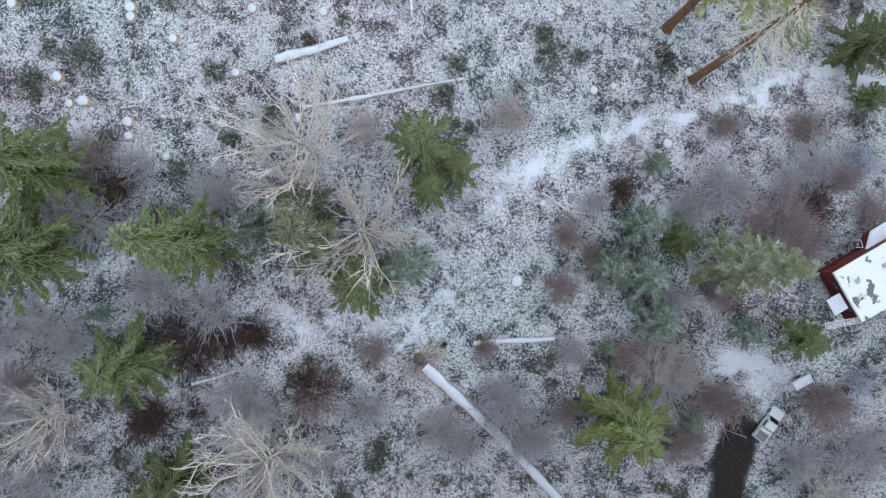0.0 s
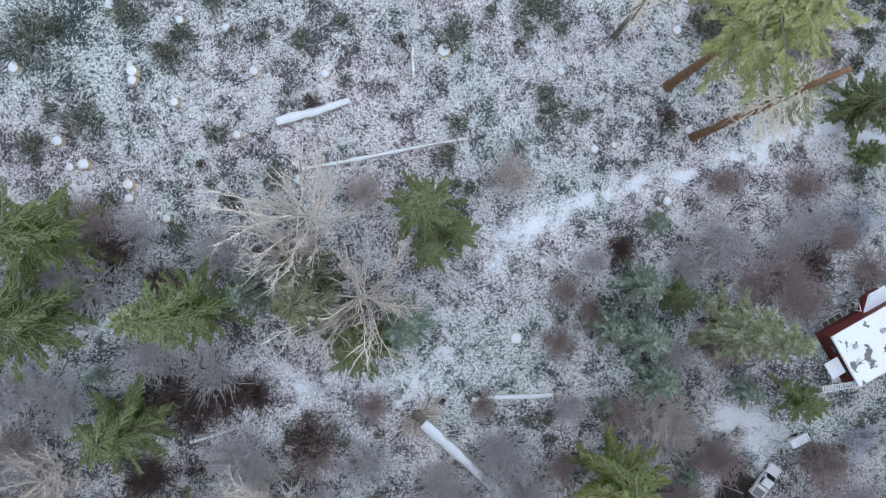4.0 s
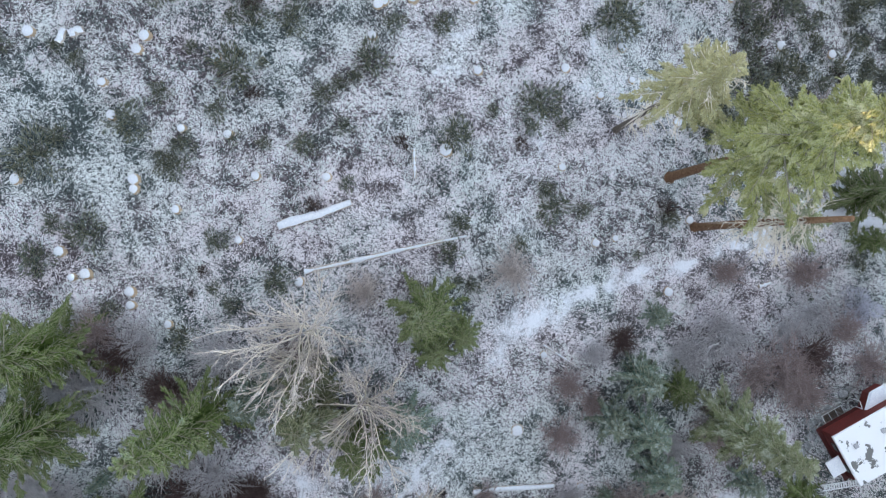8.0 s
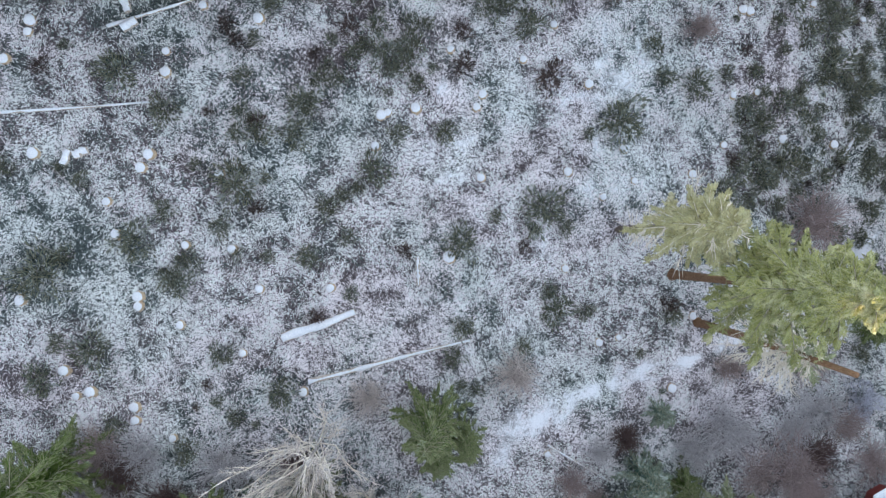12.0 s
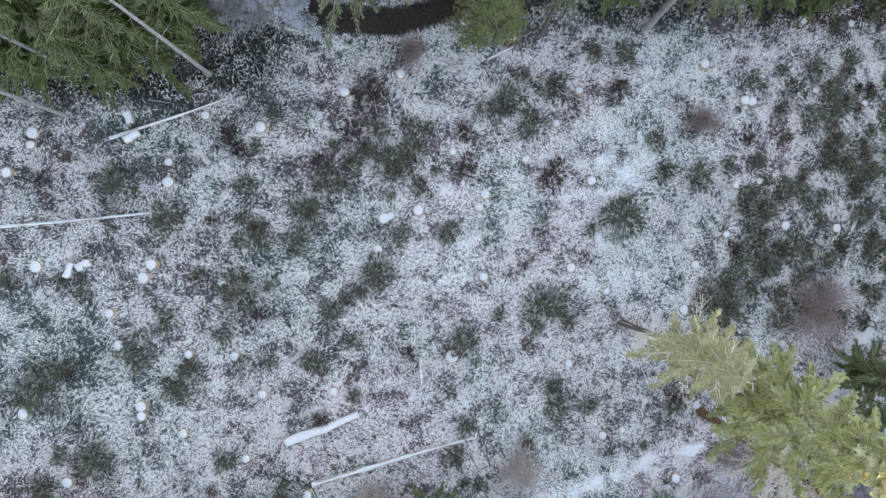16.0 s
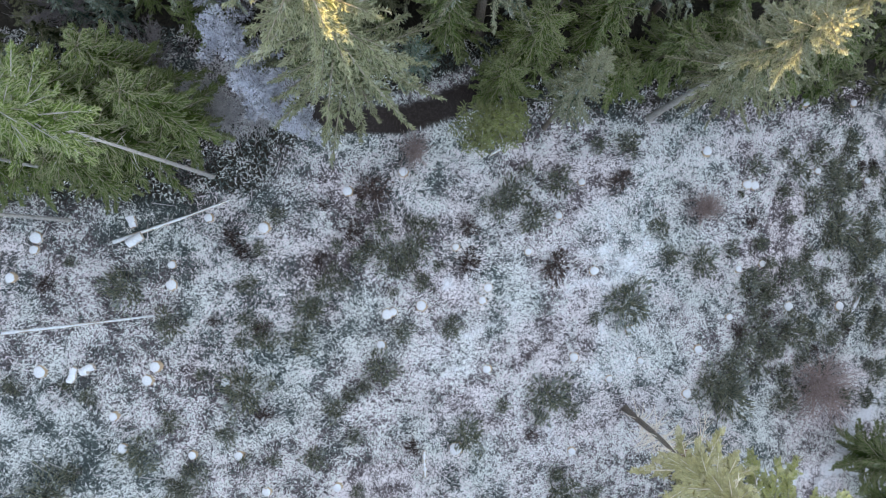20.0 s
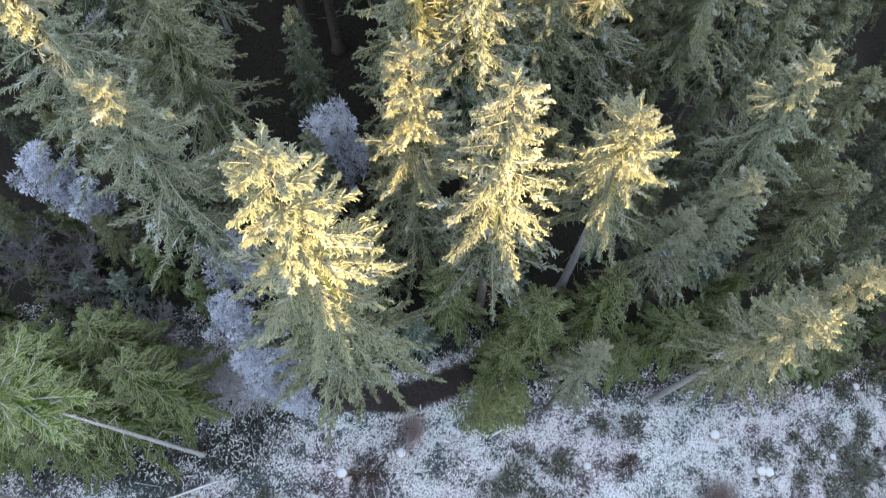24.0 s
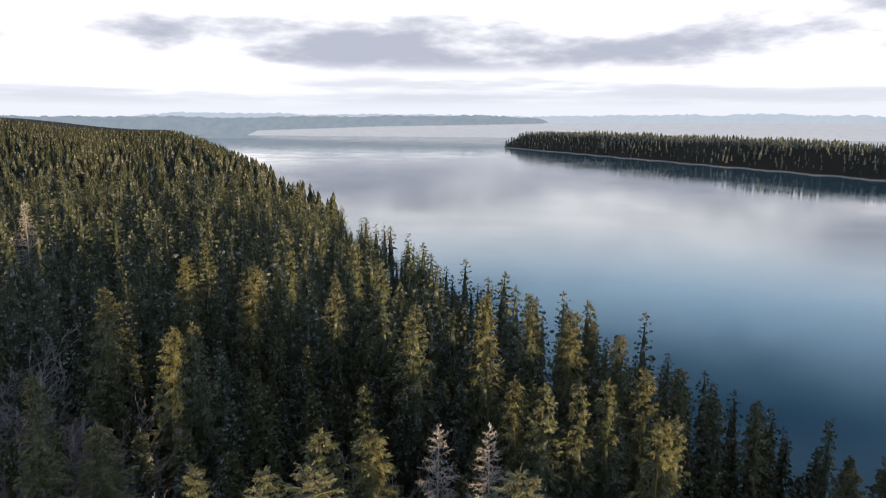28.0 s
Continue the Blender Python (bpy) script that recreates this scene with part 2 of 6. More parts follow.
LIMB = wood_mat("frosted_limbs", (0.20, 0.17, 0.12), (0.46, 0.42, 0.33), 0.35)
TWIG_FINE = wood_mat("fine_twigs", (0.52, 0.45, 0.42), (0.82, 0.74, 0.69), 0.4)
TWIG_DEAD = wood_mat("dead_frosted_boughs", (0.27, 0.25, 0.26), (0.50, 0.47, 0.49), 0.35)
TWIG_DIM = wood_mat("dim_twigs", (0.20, 0.175, 0.18), (0.38, 0.35, 0.36), 0.3)
DEADWOOD = wood_mat("weathered_wood", (0.38, 0.32, 0.26), (0.68, 0.62, 0.55), 0.3, 8.0)
CUTWOOD = wood_mat("cut_wood", (0.40, 0.29, 0.18), (0.62, 0.5, 0.36), 0.2, 20.0)


def snow_mat(name):
    m, n = material(name)
    pos = n.add("ShaderNodeTexCoord").outputs["Object"]
    k = n.noise(pos, 6.0, 5.0)
    c = n.mix(n.ramp(k, 0.3, 0.7), rgb(0.72, 0.76, 0.82), rgb(0.9, 0.92, 0.94))
    finish(n, c, 0.7, k, 0.03, spec=0.3)
    return m


SNOW = snow_mat("snow")


def ground_mat():
    m, n = material("frosted_ground")
    pos = n.add("ShaderNodeNewGeometry").outputs["Position"]
    p = n.vec("MULTIPLY", pos, (1, 1, 0)).outputs[0]
    snow = n.add("ShaderNodeAttribute", "snow").outputs["Fac"]
    wet = n.add("ShaderNodeAttribute", "mud").outputs["Fac"]
    big = n.noise(p, 0.055, 3.0, 0.55)
    mid = n.noise(p, 0.30, 6.0, 0.70)
    warp = n.vec("ADD", p, n.vec("MULTIPLY", n.add("ShaderNodeTexNoise", None, Vector=p, Scale=1.3, Detail=3.0).outputs[1], (1.5, 1.5, 0)).outputs[0]).outputs[0]
    fine = n.noise(warp, 3.4, 5.0, 0.72)
    green = n.ramp(big, 0.44, 0.58)
    c = n.mix(green, rgb(0.075, 0.062, 0.068), rgb(0.048, 0.060, 0.060))
    tint = n.mix(green, rgb(0.93, 0.88, 0.905), rgb(0.87, 0.90, 0.885))
    zone = n.math("ADD", n.ramp(mid, 0.36, 0.62, -0.40, 0.78), n.math("MULTIPLY", snow, 0.55))
    # leaves pressed flat on one another, frosted one by one
    for stretch, size in (((1.0, 2.6, 0), 3.2), ((2.6, 1.0, 0), 3.8), ((1.0, 2.0, 0), 6.5)):
        cell = n.add("ShaderNodeTexVoronoi", None, Vector=n.vec("MULTIPLY", warp, stretch).outputs[0], Scale=size)
        pick = n.add("ShaderNodeSeparateXYZ", None, Vector=cell.outputs["Color"])
        white = n.ramp(n.math("ADD", pick.outputs[0], zone), 0.52, 0.92, 0.0, 1.0)
        leaf = n.mix(white, n.mix(pick.outputs[1], c, n.mix(green, rgb(0.27, 0.235, 0.245), rgb(0.18, 0.225, 0.22))), tint)
        c = n.mix(n.math("MULTIPLY", n.ramp(cell.outputs["Distance"], 0.62, 0.34), n.ramp(pick.outputs[2], 0.25, 0.40)), c, leaf)
    f = n.math("ADD", n.math("MULTIPLY", fine, 0.55), n.math("MULTIPLY", mid, 0.45))
    c = n.mix(n.ramp(n.math("ADD", f, n.math("MULTIPLY", snow, 0.42)), 0.66, 0.90, 0.0, 0.92), c, rgb(0.88, 0.91, 0.95))
    c = n.mix(n.ramp(snow, -0.7, -1.25), c, n.mix(n.ramp(fine, 0.35, 0.7), rgb(0.018, 0.016, 0.012), rgb(0.06, 0.052, 0.04)))
    level = n.add("ShaderNodeSeparateXYZ", None, Vector=pos).outputs[2]
    c = n.mix(n.ramp(level, WATER_Z + 2.4, WATER_Z + 1.2), c, rgb(0.42, 0.40, 0.37))
    mudc = n.mix(n.ramp(fine, 0.4, 0.7), rgb(0.022, 0.016, 0.014), rgb(0.06, 0.045, 0.04))
    c = n.mix(wet, c, mudc)
    r = n.math("SUBTRACT", 0.9, n.math("MULTIPLY", wet, 0.35))
    finish(n, c, r, f, 0.18, spec=0.25)
    return m


GROUND = ground_mat()


def water_mat():
    m, n = material("lake_water")
    pos = n.add("ShaderNodeNewGeometry").outputs["Position"]
    k = n.noise(n.vec("MULTIPLY", pos, (1.0, 0.6, 0.0)).outputs[0], 0.35, 4.0, 0.6)
    swell = n.noise(pos, 0.012, 3.0)
    s = finish(n, rgb(0.035, 0.12, 0.19), n.ramp(swell, 0.3, 0.7, 0.05, 0.11), k, 0.007, spec=0.5)
    s.inputs["IOR"].default_value = 1.33
    return m


WATER = water_mat()


def plain_mat(name, color, rough=0.6, metal=0.0, grain=8.0, vary=0.12, spec=0.4):
    m, n = material(name)
    pos = n.add("ShaderNodeTexCoord").outputs["Object"]
    k = n.noise(pos, grain, 5.0, 0.65)
    lo = tuple(v * (1 - vary) for v in color)
    hi = tuple(min(1, v * (1 + vary)) for v in color)
    finish(n, n.mix(n.ramp(k, 0.3, 0.7), rgb(*lo), rgb(*hi)), rough, k, 0.004, metal, spec)
    return m


WHITE_PAINT = plain_mat("white_car_paint", (0.78, 0.79, 0.80), 0.35)
RED_PAINT = plain_mat("red_brown_paint", (0.13, 0.02, 0.016), 0.65, vary=0.3)
GLASS_DARK = plain_mat("dark_window_glass", (0.03, 0.035, 0.04), 0.08, vary=0.05, spec=0.6)
RUBBER = plain_mat("tyre_rubber", (0.03, 0.03, 0.03), 0.85)
METAL = plain_mat("dull_metal", (0.45, 0.46, 0.47), 0.4, 0.8)
DARK_RED = plain_mat("dark_red_trim", (0.07, 0.012, 0.01), 0.65, vary=0.3)
ROCK = plain_mat("grey_rock", (0.36, 0.37, 0.37), 0.9, grain=3.0, vary=0.5)
GREY_WOOD = plain_mat("grey_deck_wood", (0.30, 0.28, 0.26), 0.8, vary=0.35)


def roof_mat():
    m, n = material("snowy_roof")
    pos = n.add("ShaderNodeTexCoord").outputs["Object"]
    k = n.math("ADD", n.math("MULTIPLY", n.noise(pos, 0.55, 4.0, 0.5), 0.8), n.math("MULTIPLY", n.noise(pos, 3.0, 3.0), 0.2))
    edge = n.ramp(k, 0.565, 0.60)
    c = n.mix(edge, rgb(0.93, 0.94, 0.95), rgb(0.20, 0.20, 0.19))
    finish(n, c, 0.6, n.math("SUBTRACT", 1.0, edge), 0.05, spec=0.3)
    return m


ROOF = roof_mat()


def haze_glow_mat(name, a, b, glow):
    """Far land seen through the air; a glowing backdrop, haze painted into its colour."""
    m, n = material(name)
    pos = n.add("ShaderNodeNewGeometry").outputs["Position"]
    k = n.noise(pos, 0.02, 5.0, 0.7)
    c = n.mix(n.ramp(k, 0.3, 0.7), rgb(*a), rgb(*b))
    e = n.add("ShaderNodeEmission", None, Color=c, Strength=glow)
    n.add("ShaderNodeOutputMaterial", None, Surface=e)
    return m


# ---- the lie of the land ----
COEF = (-4.61, -11.59, 5.61, -0.22, -1.32, -1.34, 0.26, -5.32, 3.49, 1.67)
# first shore points: unseen land added to carry the sun-blocking wood
SHORE = ((-900, 520), (-80, 430), (20, 150), (170, 106), (212, 102), (244, 82), (281, 72), (293, 54), (333, 28), (451, -22), (572, -84), (731, -120), (995, -235), (1445, -430), (2880, -1080), (5000, -1990))
ISLE = ((312.0, 2550.0), (890.0, 1290.0), (1100.0, 890.0))
ISLE_R = 176.0


def smooth(a, b, x):
    t = np.clip((np.asarray(x, float) - a) / (b - a), 0, 1)
    return t * t * (3 - 2 * t)


def shore_x(y):
    return np.interp(y, [a for a, b in SHORE], [b for a, b in SHORE])


def vnoise(x, y, cell, seed=0):
    """Smooth value noise, 0 to 1."""
    u, v = np.asarray(x, float) / cell, np.asarray(y, float) / cell
    i, j = np.floor(u).astype(np.int64), np.floor(v).astype(np.int64)
    fu, fv = u - i, v - j
    fu, fv = fu * fu * (3 - 2 * fu), fv * fv * (3 - 2 * fv)

    def h(a, b):
        q = (a * 374761393 + b * 668265263 + seed * 974711) & 0x7FFFFFFF
        q = ((q ^ (q >> 13)) * 1274126177) & 0x7FFFFFFF
        return ((q ^ (q >> 16)) & 0xFFFF) / 65535.0
    return (h(i, j) * (1 - fu) + h(i + 1, j) * fu) * (1 - fv) + (h(i, j + 1) * (1 - fu) + h(i + 1, j + 1) * fu) * fv


def seg_dist(x, y, pts):
    """Distance from points to a chain of segments."""
    best = np.full(np.shape(x), 1e9)
    for (ax, ay), (bx, by) in zip(pts[:-1], pts[1:]):
        dx, dy = bx - ax, by - ay
        t = np.clip(((x - ax) * dx + (y - ay) * dy) / (dx * dx + dy * dy), 0, 1)
        best = np.minimum(best, np.hypot(x - ax - t * dx, y - ay - t * dy))
    return best


def land(x, y):
    """Height of the ground, without its small bumps."""
    x, y = np.asarray(x, float), np.asarray(y, float)
    u, v = np.clip(x, -60, 65) / 50, (np.clip(y, -30, 80) - 25) / 50
    k = COEF
    b = k[0] + k[1] * u + k[2] * v + k[3] * u * u + k[4] * u * v + k[5] * v * v + k[6] * u ** 3 + k[7] * u * u * v + k[8] * u * v * v + k[9] * v ** 3
    d = shore_x(y) - x
    z = b + 70 * smooth(180, 1100, d) * smooth(150, 600, y)
    # unseen rise behind the clearing, added to lift the sun-blocking wood
    z = z + 14 * smooth(-48, -80, y) * smooth(560, 300, x)
    z = z + 5.4 * smooth(20, 9, np.hypot(x - 55, y + 4))
    s = np.maximum(WATER_Z - 1 + 0.3 * d, -45)
    h = np.maximum(3 - np.abs(z - s), 0) / 3
    z = np.minimum(z, s) - h * h * 0.75
    isle = ISLE_R - seg_dist(x, y, ISLE) + 30 * (vnoise(x, y, 120, 5) - 0.5)
    return np.maximum(z, -32 + 40 * smooth(-20, 90, isle) + np.where(isle > 0, 8, 0) * smooth(0, 20, isle) + 6 * smooth(40, 150, isle))


def ground(x, y):
    near = smooth(400, 150, np.hypot(x, np.asarray(y) - 60))
    return land(x, y) + near * (0.9 * (vnoise(x, y, 7, 1) - 0.5) + 0.45 * (vnoise(x, y, 2.2, 2) - 0.5))


TRAIL = ((-52, -11), (-44.3, -8.6), (-36.5, -7.5), (-27, -7.8), (-16.3, -9.3), (-6.3, -9.5), (-1.9, -9), (3.4, -4.5), (4.8, 3), (8.4, 9.7), (16, 12.9), (27.9, 17), (40.4, 19.8), (49.2, 23.4), (55.6, 25.8), (59.6, 32.3), (65.5, 39.6), (80, 58))
TRAIL_SIDE = ((55.6, 25.8), (64.8, 24.2), (85, 20))
TRACK = ((-40, 78), (-27, 75.3), (-20, 74), (-13, 72.2), (-7, 72.1), (-2, 73.6), (3, 76), (12, 80), (30, 88))
DRIVE = ((40, -34), (40.8, -29), (42, -24.5), (44, -20))
YARD = ((46, -20.5), (44, -17), (42, -15.5))
PATCHES = ((-40, 13, 4), (-48, 40, 4), (-27, 31, 4), (-8, 38, 3.2), (-3, 53, 4), (27, 69, 4), (34, 58, 4), (4, -4, 4), (-14, -14, 4), (-3, -14, 5), (38, 15, 3), (45, 48, 4), (-30, 51, 5), (-20, 58, 4), (-34, 57, 3), (58, 50, 4), (-25, -12, 3))


# circles under crowns: less frost, darkening the ground to stand in for tree shade
CROWN_SHADE = ((-12, 1, 9), (-43, 4, 9), (-27, -1, 6), (-33, -13, 7), (-21, -26, 7), (-45, -19, 5), (21, -20, 5), (27, -3, 8), (-1, 11, 6), (37, -2, 6), (44, -11, 6), (47, 4, 7), (51, -22, 6), (30, -16, 5), (33, 30, 6), (27, 4, 6), (-33, -28, 6))
GLADES = ((-32, 133, 5), (-24, 142, 3), (-19, 145, 3), (72, 169, 6), (97, 197, 5))


def snow_cover(x, y):
    n1, n2 = vnoise(x, y, 3.0, 11), vnoise(x, y, 11.0, 12)
    n3 = vnoise(x, y, 1.5, 14)
    trail = seg_dist(x, y, TRAIL) + 2.6 * (n1 - 0.45) + 1.4 * (n3 - 0.5)
    s = smooth(4.4, 0.6, trail) * (0.55 + 0.45 * smooth(0.25, 0.6, 0.4 * n1 + 0.6 * n3)) * (0.30 + 0.22 * smooth(-9, 0, x) + 0.22 * smooth(5, 12, x))
    s = np.maximum(s, smooth(2.2, 0.5, seg_dist(x, y, TRAIL_SIDE) + 1.2 * (n1 - 0.4)))
    for px, py, r in PATCHES:
        s = np.maximum(s, 0.75 * smooth(1.3 * r, 0.2 * r, np.hypot(x - px, (y - py) * 1.4) + 4.0 * (n1 - 0.5)) * smooth(0.45, 0.75, 0.4 * n1 + 0.6 * n3))
    s = np.maximum(s, 0.8 * smooth(4.5, 2, seg_dist(x, y, YARD) + 3 * (n1 - 0.5)))
    s = np.maximum(s, 0.35 * smooth(0.8, 0.2, np.abs(seg_dist(x, y, TRACK) - 2.4) + 0.8 * (n1 - 0.4)) * smooth(-22, -17, x) * smooth(5, 1, x))
    wood = smooth(67, 76, y + 4 * (n2 - 0.5) - 0.1 * np.maximum(x, 0) + 8 * smooth(-12, -26, x)) * np.maximum(smooth(2.6, 3.6, seg_dist(x, y, TRACK)), smooth(2, 6, x))
    # shade below the tree groups, put in as thinner frost
    for px, py, r in CROWN_SHADE:
        s = s - 0.5 * smooth(r, 0.4 * r, np.hypot(x - px, y - py) + 3.5 * (n1 - 0.5))
    west = smooth(-8, -20, x - 0.3 * (y - 40)) * smooth(22, 34, y) * smooth(70, 62, y)
    east = smooth(34, 42, x) * smooth(33, 40, y) * smooth(78, 72, y)
    mid = smooth(-14, -4, x) * smooth(34, 26, x) * smooth(24, 34, y) * smooth(68, 58, y)
    wisp = smooth(0.07, 0.0, np.abs(vnoise(x, y, 5.5, 61) - 0.5)) * smooth(0.42, 0.62, vnoise(x, y, 11.0, 62)) * (0.35 + 0.65 * np.maximum(west, east))
    s = s + (n2 - 0.5) * 0.75 - 1.6 * wood - 0.5 * west - 0.3 * east + 0.22 * mid + 0.85 * wisp
    for px, py, r in GLADES:
        s = s + 3.0 * smooth(r, 0.5 * r, np.hypot(x - px, y - py) + 3 * (n1 - 0.5))
    core = 0.9 * smooth(3.2, 0.3, trail) * (0.35 + 0.65 * smooth(0.25, 0.6, n3)) * smooth(7, 14, x) * smooth(62, 54, x)
    return np.where(core > 0.05, np.maximum(s, core), s)


def mud_cover(x, y):
    n1 = vnoise(x, y, 2.0, 21)
    a = smooth(3.2, 2.2, seg_dist(x, y, DRIVE) + 1.2 * (n1 - 0.5)) * smooth(-21, -24.5, y + 0.4 * (x - 42))
    d = seg_dist(x, y, TRACK)
    b = smooth(2.0, 1.4, d + 0.4 * (n1 - 0.5)) * smooth(-24, -18, x) * smooth(20, 6, x)
    return np.maximum(a, b)


# ---- mesh helpers ----
def mesh_from(name, verts, tris, mats, index=None, smooth_shade=False):
    verts, tris = np.asarray(verts, np.float32).reshape(-1, 3), np.asarray(tris, np.int32).reshape(-1, 3)
    me = bpy.data.meshes.new(name)
    me.vertices.add(len(verts)), me.loops.add(tris.size), me.polygons.add(len(tris))
    me.vertices.foreach_set("co", verts.ravel())
    me.loops.foreach_set("vertex_index", tris.ravel())
    me.polygons.foreach_set("loop_start", np.arange(0, tris.size, 3, dtype=np.int32))
    me.polygons.foreach_set("loop_total", np.full(len(tris), 3, np.int32))
    for m in mats:
        me.materials.append(m)
    if index is not None:
        me.polygons.foreach_set("material_index", np.asarray(index, np.int32))
    if smooth_shade:
        me.polygons.foreach_set("use_smooth", np.ones(len(tris), bool))
    me.update(calc_edges=True)
    return me


def face_out(v, t, out, share):
    """Turns each triangle to face out, and gives normals between its own and that way."""
    g = np.cross(v[t[:, 1]] - v[t[:, 0]], v[t[:, 2]] - v[t[:, 0]])
    g /= np.linalg.norm(g, axis=1)[:, None] + 1e-12
    back = (g * out[t].mean(1)).sum(1) < 0
    t = t.copy()
    t[back] = t[back][:, [0, 2, 1]]
    g[back] *= -1
    own = np.zeros_like(v)
    for k in range(3):
        np.add.at(own, t[:, k], g)
    own /= np.linalg.norm(own, axis=1)[:, None] + 1e-12
    nrm = share * out + (1 - share) * own
    nrm /= np.linalg.norm(nrm, axis=1)[:, None] + 1e-12
    return t, nrm.astype(np.float32)


class Soup:
    """Collects triangles."""

    def __init__(self):
        self.v, self.t, self.m, self.f, self.n = [], [], [], [], 0

    def add(self, verts, tris, mat=0, frond=None):
        verts, tris = np.asarray(verts, float).reshape(-1, 3), np.asarray(tris, int).reshape(-1, 3)
        self.v.append(verts), self.t.append(tris + self.n), self.m.append(np.full(len(tris), mat))
        self.f.append(np.zeros((len(verts), 3)) if frond is None else frond)
        self.n += len(verts)

    def tube(self, pts, radii, sides=6, mat=0, cap=True):
        pts = np.asarray(pts, float)
        k = len(pts)
        d = np.gradient(pts, axis=0)
        d /= np.linalg.norm(d, axis=1)[:, None] + 1e-9
        ref = np.where(np.abs(d[:, 2:3]) > 0.9, np.array([[1.0, 0, 0]]), np.array([[0, 0, 1.0]]))
        a = np.cross(d, ref)
        a /= np.linalg.norm(a, axis=1)[:, None] + 1e-9
        b = np.cross(d, a)
        ang = np.linspace(0, 2 * np.pi, sides, endpoint=False)
        ring = pts[:, None] + np.asarray(radii, float)[:, None, None] * (np.cos(ang)[None, :, None] * a[:, None] + np.sin(ang)[None, :, None] * b[:, None])
        v = ring.reshape(-1, 3)
        i = np.arange(k - 1)[:, None] * sides
        j = np.arange(sides)[None]
        j2 = (j + 1) % sides
        q = np.stack([i + j, i + j2, i + sides + j2, i + sides + j], -1).reshape(-1, 4)
        t = np.concatenate([q[:, [0, 1, 2]], q[:, [0, 2, 3]]])
        if cap:
            v = np.concatenate([v, pts[:1], pts[-1:]])
            c0, c1 = len(v) - 2, len(v) - 1
            jj = np.arange(sides)
            t = np.concatenate([t, np.stack([np.full(sides, c0), (jj + 1) % sides, jj], -1), np.stack([np.full(sides, c1), (k - 1) * sides + jj, (k - 1) * sides + (jj + 1) % sides], -1)])
        self.add(v, t, mat)

    def kites(self, base, tip, width, roll, mat=0, at=0.45, fold=0.15):
        """Many narrow leaf or spray shapes at once: base, tip (n, 3), width (n), roll (n)."""
        base, tip = np.asarray(base, float), np.asarray(tip, float)
        d = tip - base
        ln = np.linalg.norm(d, axis=1)[:, None] + 1e-9
        d = d / ln
        side = np.cross(d, np.array([[0, 0, 1.0]]))
        bad = np.linalg.norm(side, axis=1) < 1e-3
        side[bad] = (1, 0, 0)
        side /= np.linalg.norm(side, axis=1)[:, None]
        nrm = np.cross(side, d)
        s = side * np.cos(roll)[:, None] + nrm * np.sin(roll)[:, None]
        mid = base + d * ln * at - np.array([[0, 0, 1.0]]) * ln * fold
        w2 = np.asarray(width)[:, None] * 0.5
        v = np.stack([base, mid + s * w2, tip, mid - s * w2], 1).reshape(-1, 3)
        i = np.arange(len(base))[:, None] * 4
        t = np.concatenate([i + np.array([[0, 1, 2]]), i + np.array([[0, 2, 3]])])
        one, no = np.ones_like(w2), np.zeros_like(w2)
        start = np.arange(len(base))[:, None] * 0.377 % 1.0
        frond = np.stack([np.hstack([start, no, one]), np.hstack([start + ln * at, w2, one]), np.hstack([start + ln, no, one]), np.hstack([start + ln * at, -w2, one])], 1).reshape(-1, 3)
        self.add(v, t, mat, frond)

    def mesh(self, name, mats, smooth_shade=False, crown=None, share=0.45):
        """crown(points): the way out of the crown there; leaves face it and are shaded towards it, as a mass of needles is."""
        v, t = np.concatenate(self.v), np.concatenate(self.t)
        if crown is not None:
            t, normals = face_out(v, t, crown(v), share)
            smooth_shade = True
        me = mesh_from(name, v, t, mats, np.concatenate(self.m), smooth_shade)
        if crown is not None:
            me.normals_split_custom_set_from_vertices(normals)
        frond = np.concatenate(self.f)
        if frond.any():
            me.attributes.new("frond", "FLOAT_VECTOR", "POINT").data.foreach_set("vector", frond.astype(np.float32).ravel())
        return me


def thing(name, label, category, group="", kind=""):
    return tagged(new(name), label, category, group, kind)


def child(name, me, parent, label=""):
    ob = new(name, me)
    ob.parent = parent
    return tagged(ob, label)


def bm_mesh(name, build, mat, bevel=0.0):
    bm = bmesh.new()
    build(bm)
    if bevel:
        bmesh.ops.bevel(bm, geom=list(bm.edges), offset=bevel, segments=2, affect="EDGES", profile=0.6)
    me = bpy.data.meshes.new(name)
    bm.to_mesh(me)
    bm.free()
    me.materials.append(mat)
    return me


def box_mesh(name, size, mat, bevel=0.02, at=(0, 0, 0), rz=0.0):
    def build(bm):
        bmesh.ops.create_cube(bm, size=1.0, matrix=pose(*at, 0, 0, rz) @ Matrix.Diagonal((*size, 1)))
    return bm_mesh(name, build, mat, bevel)


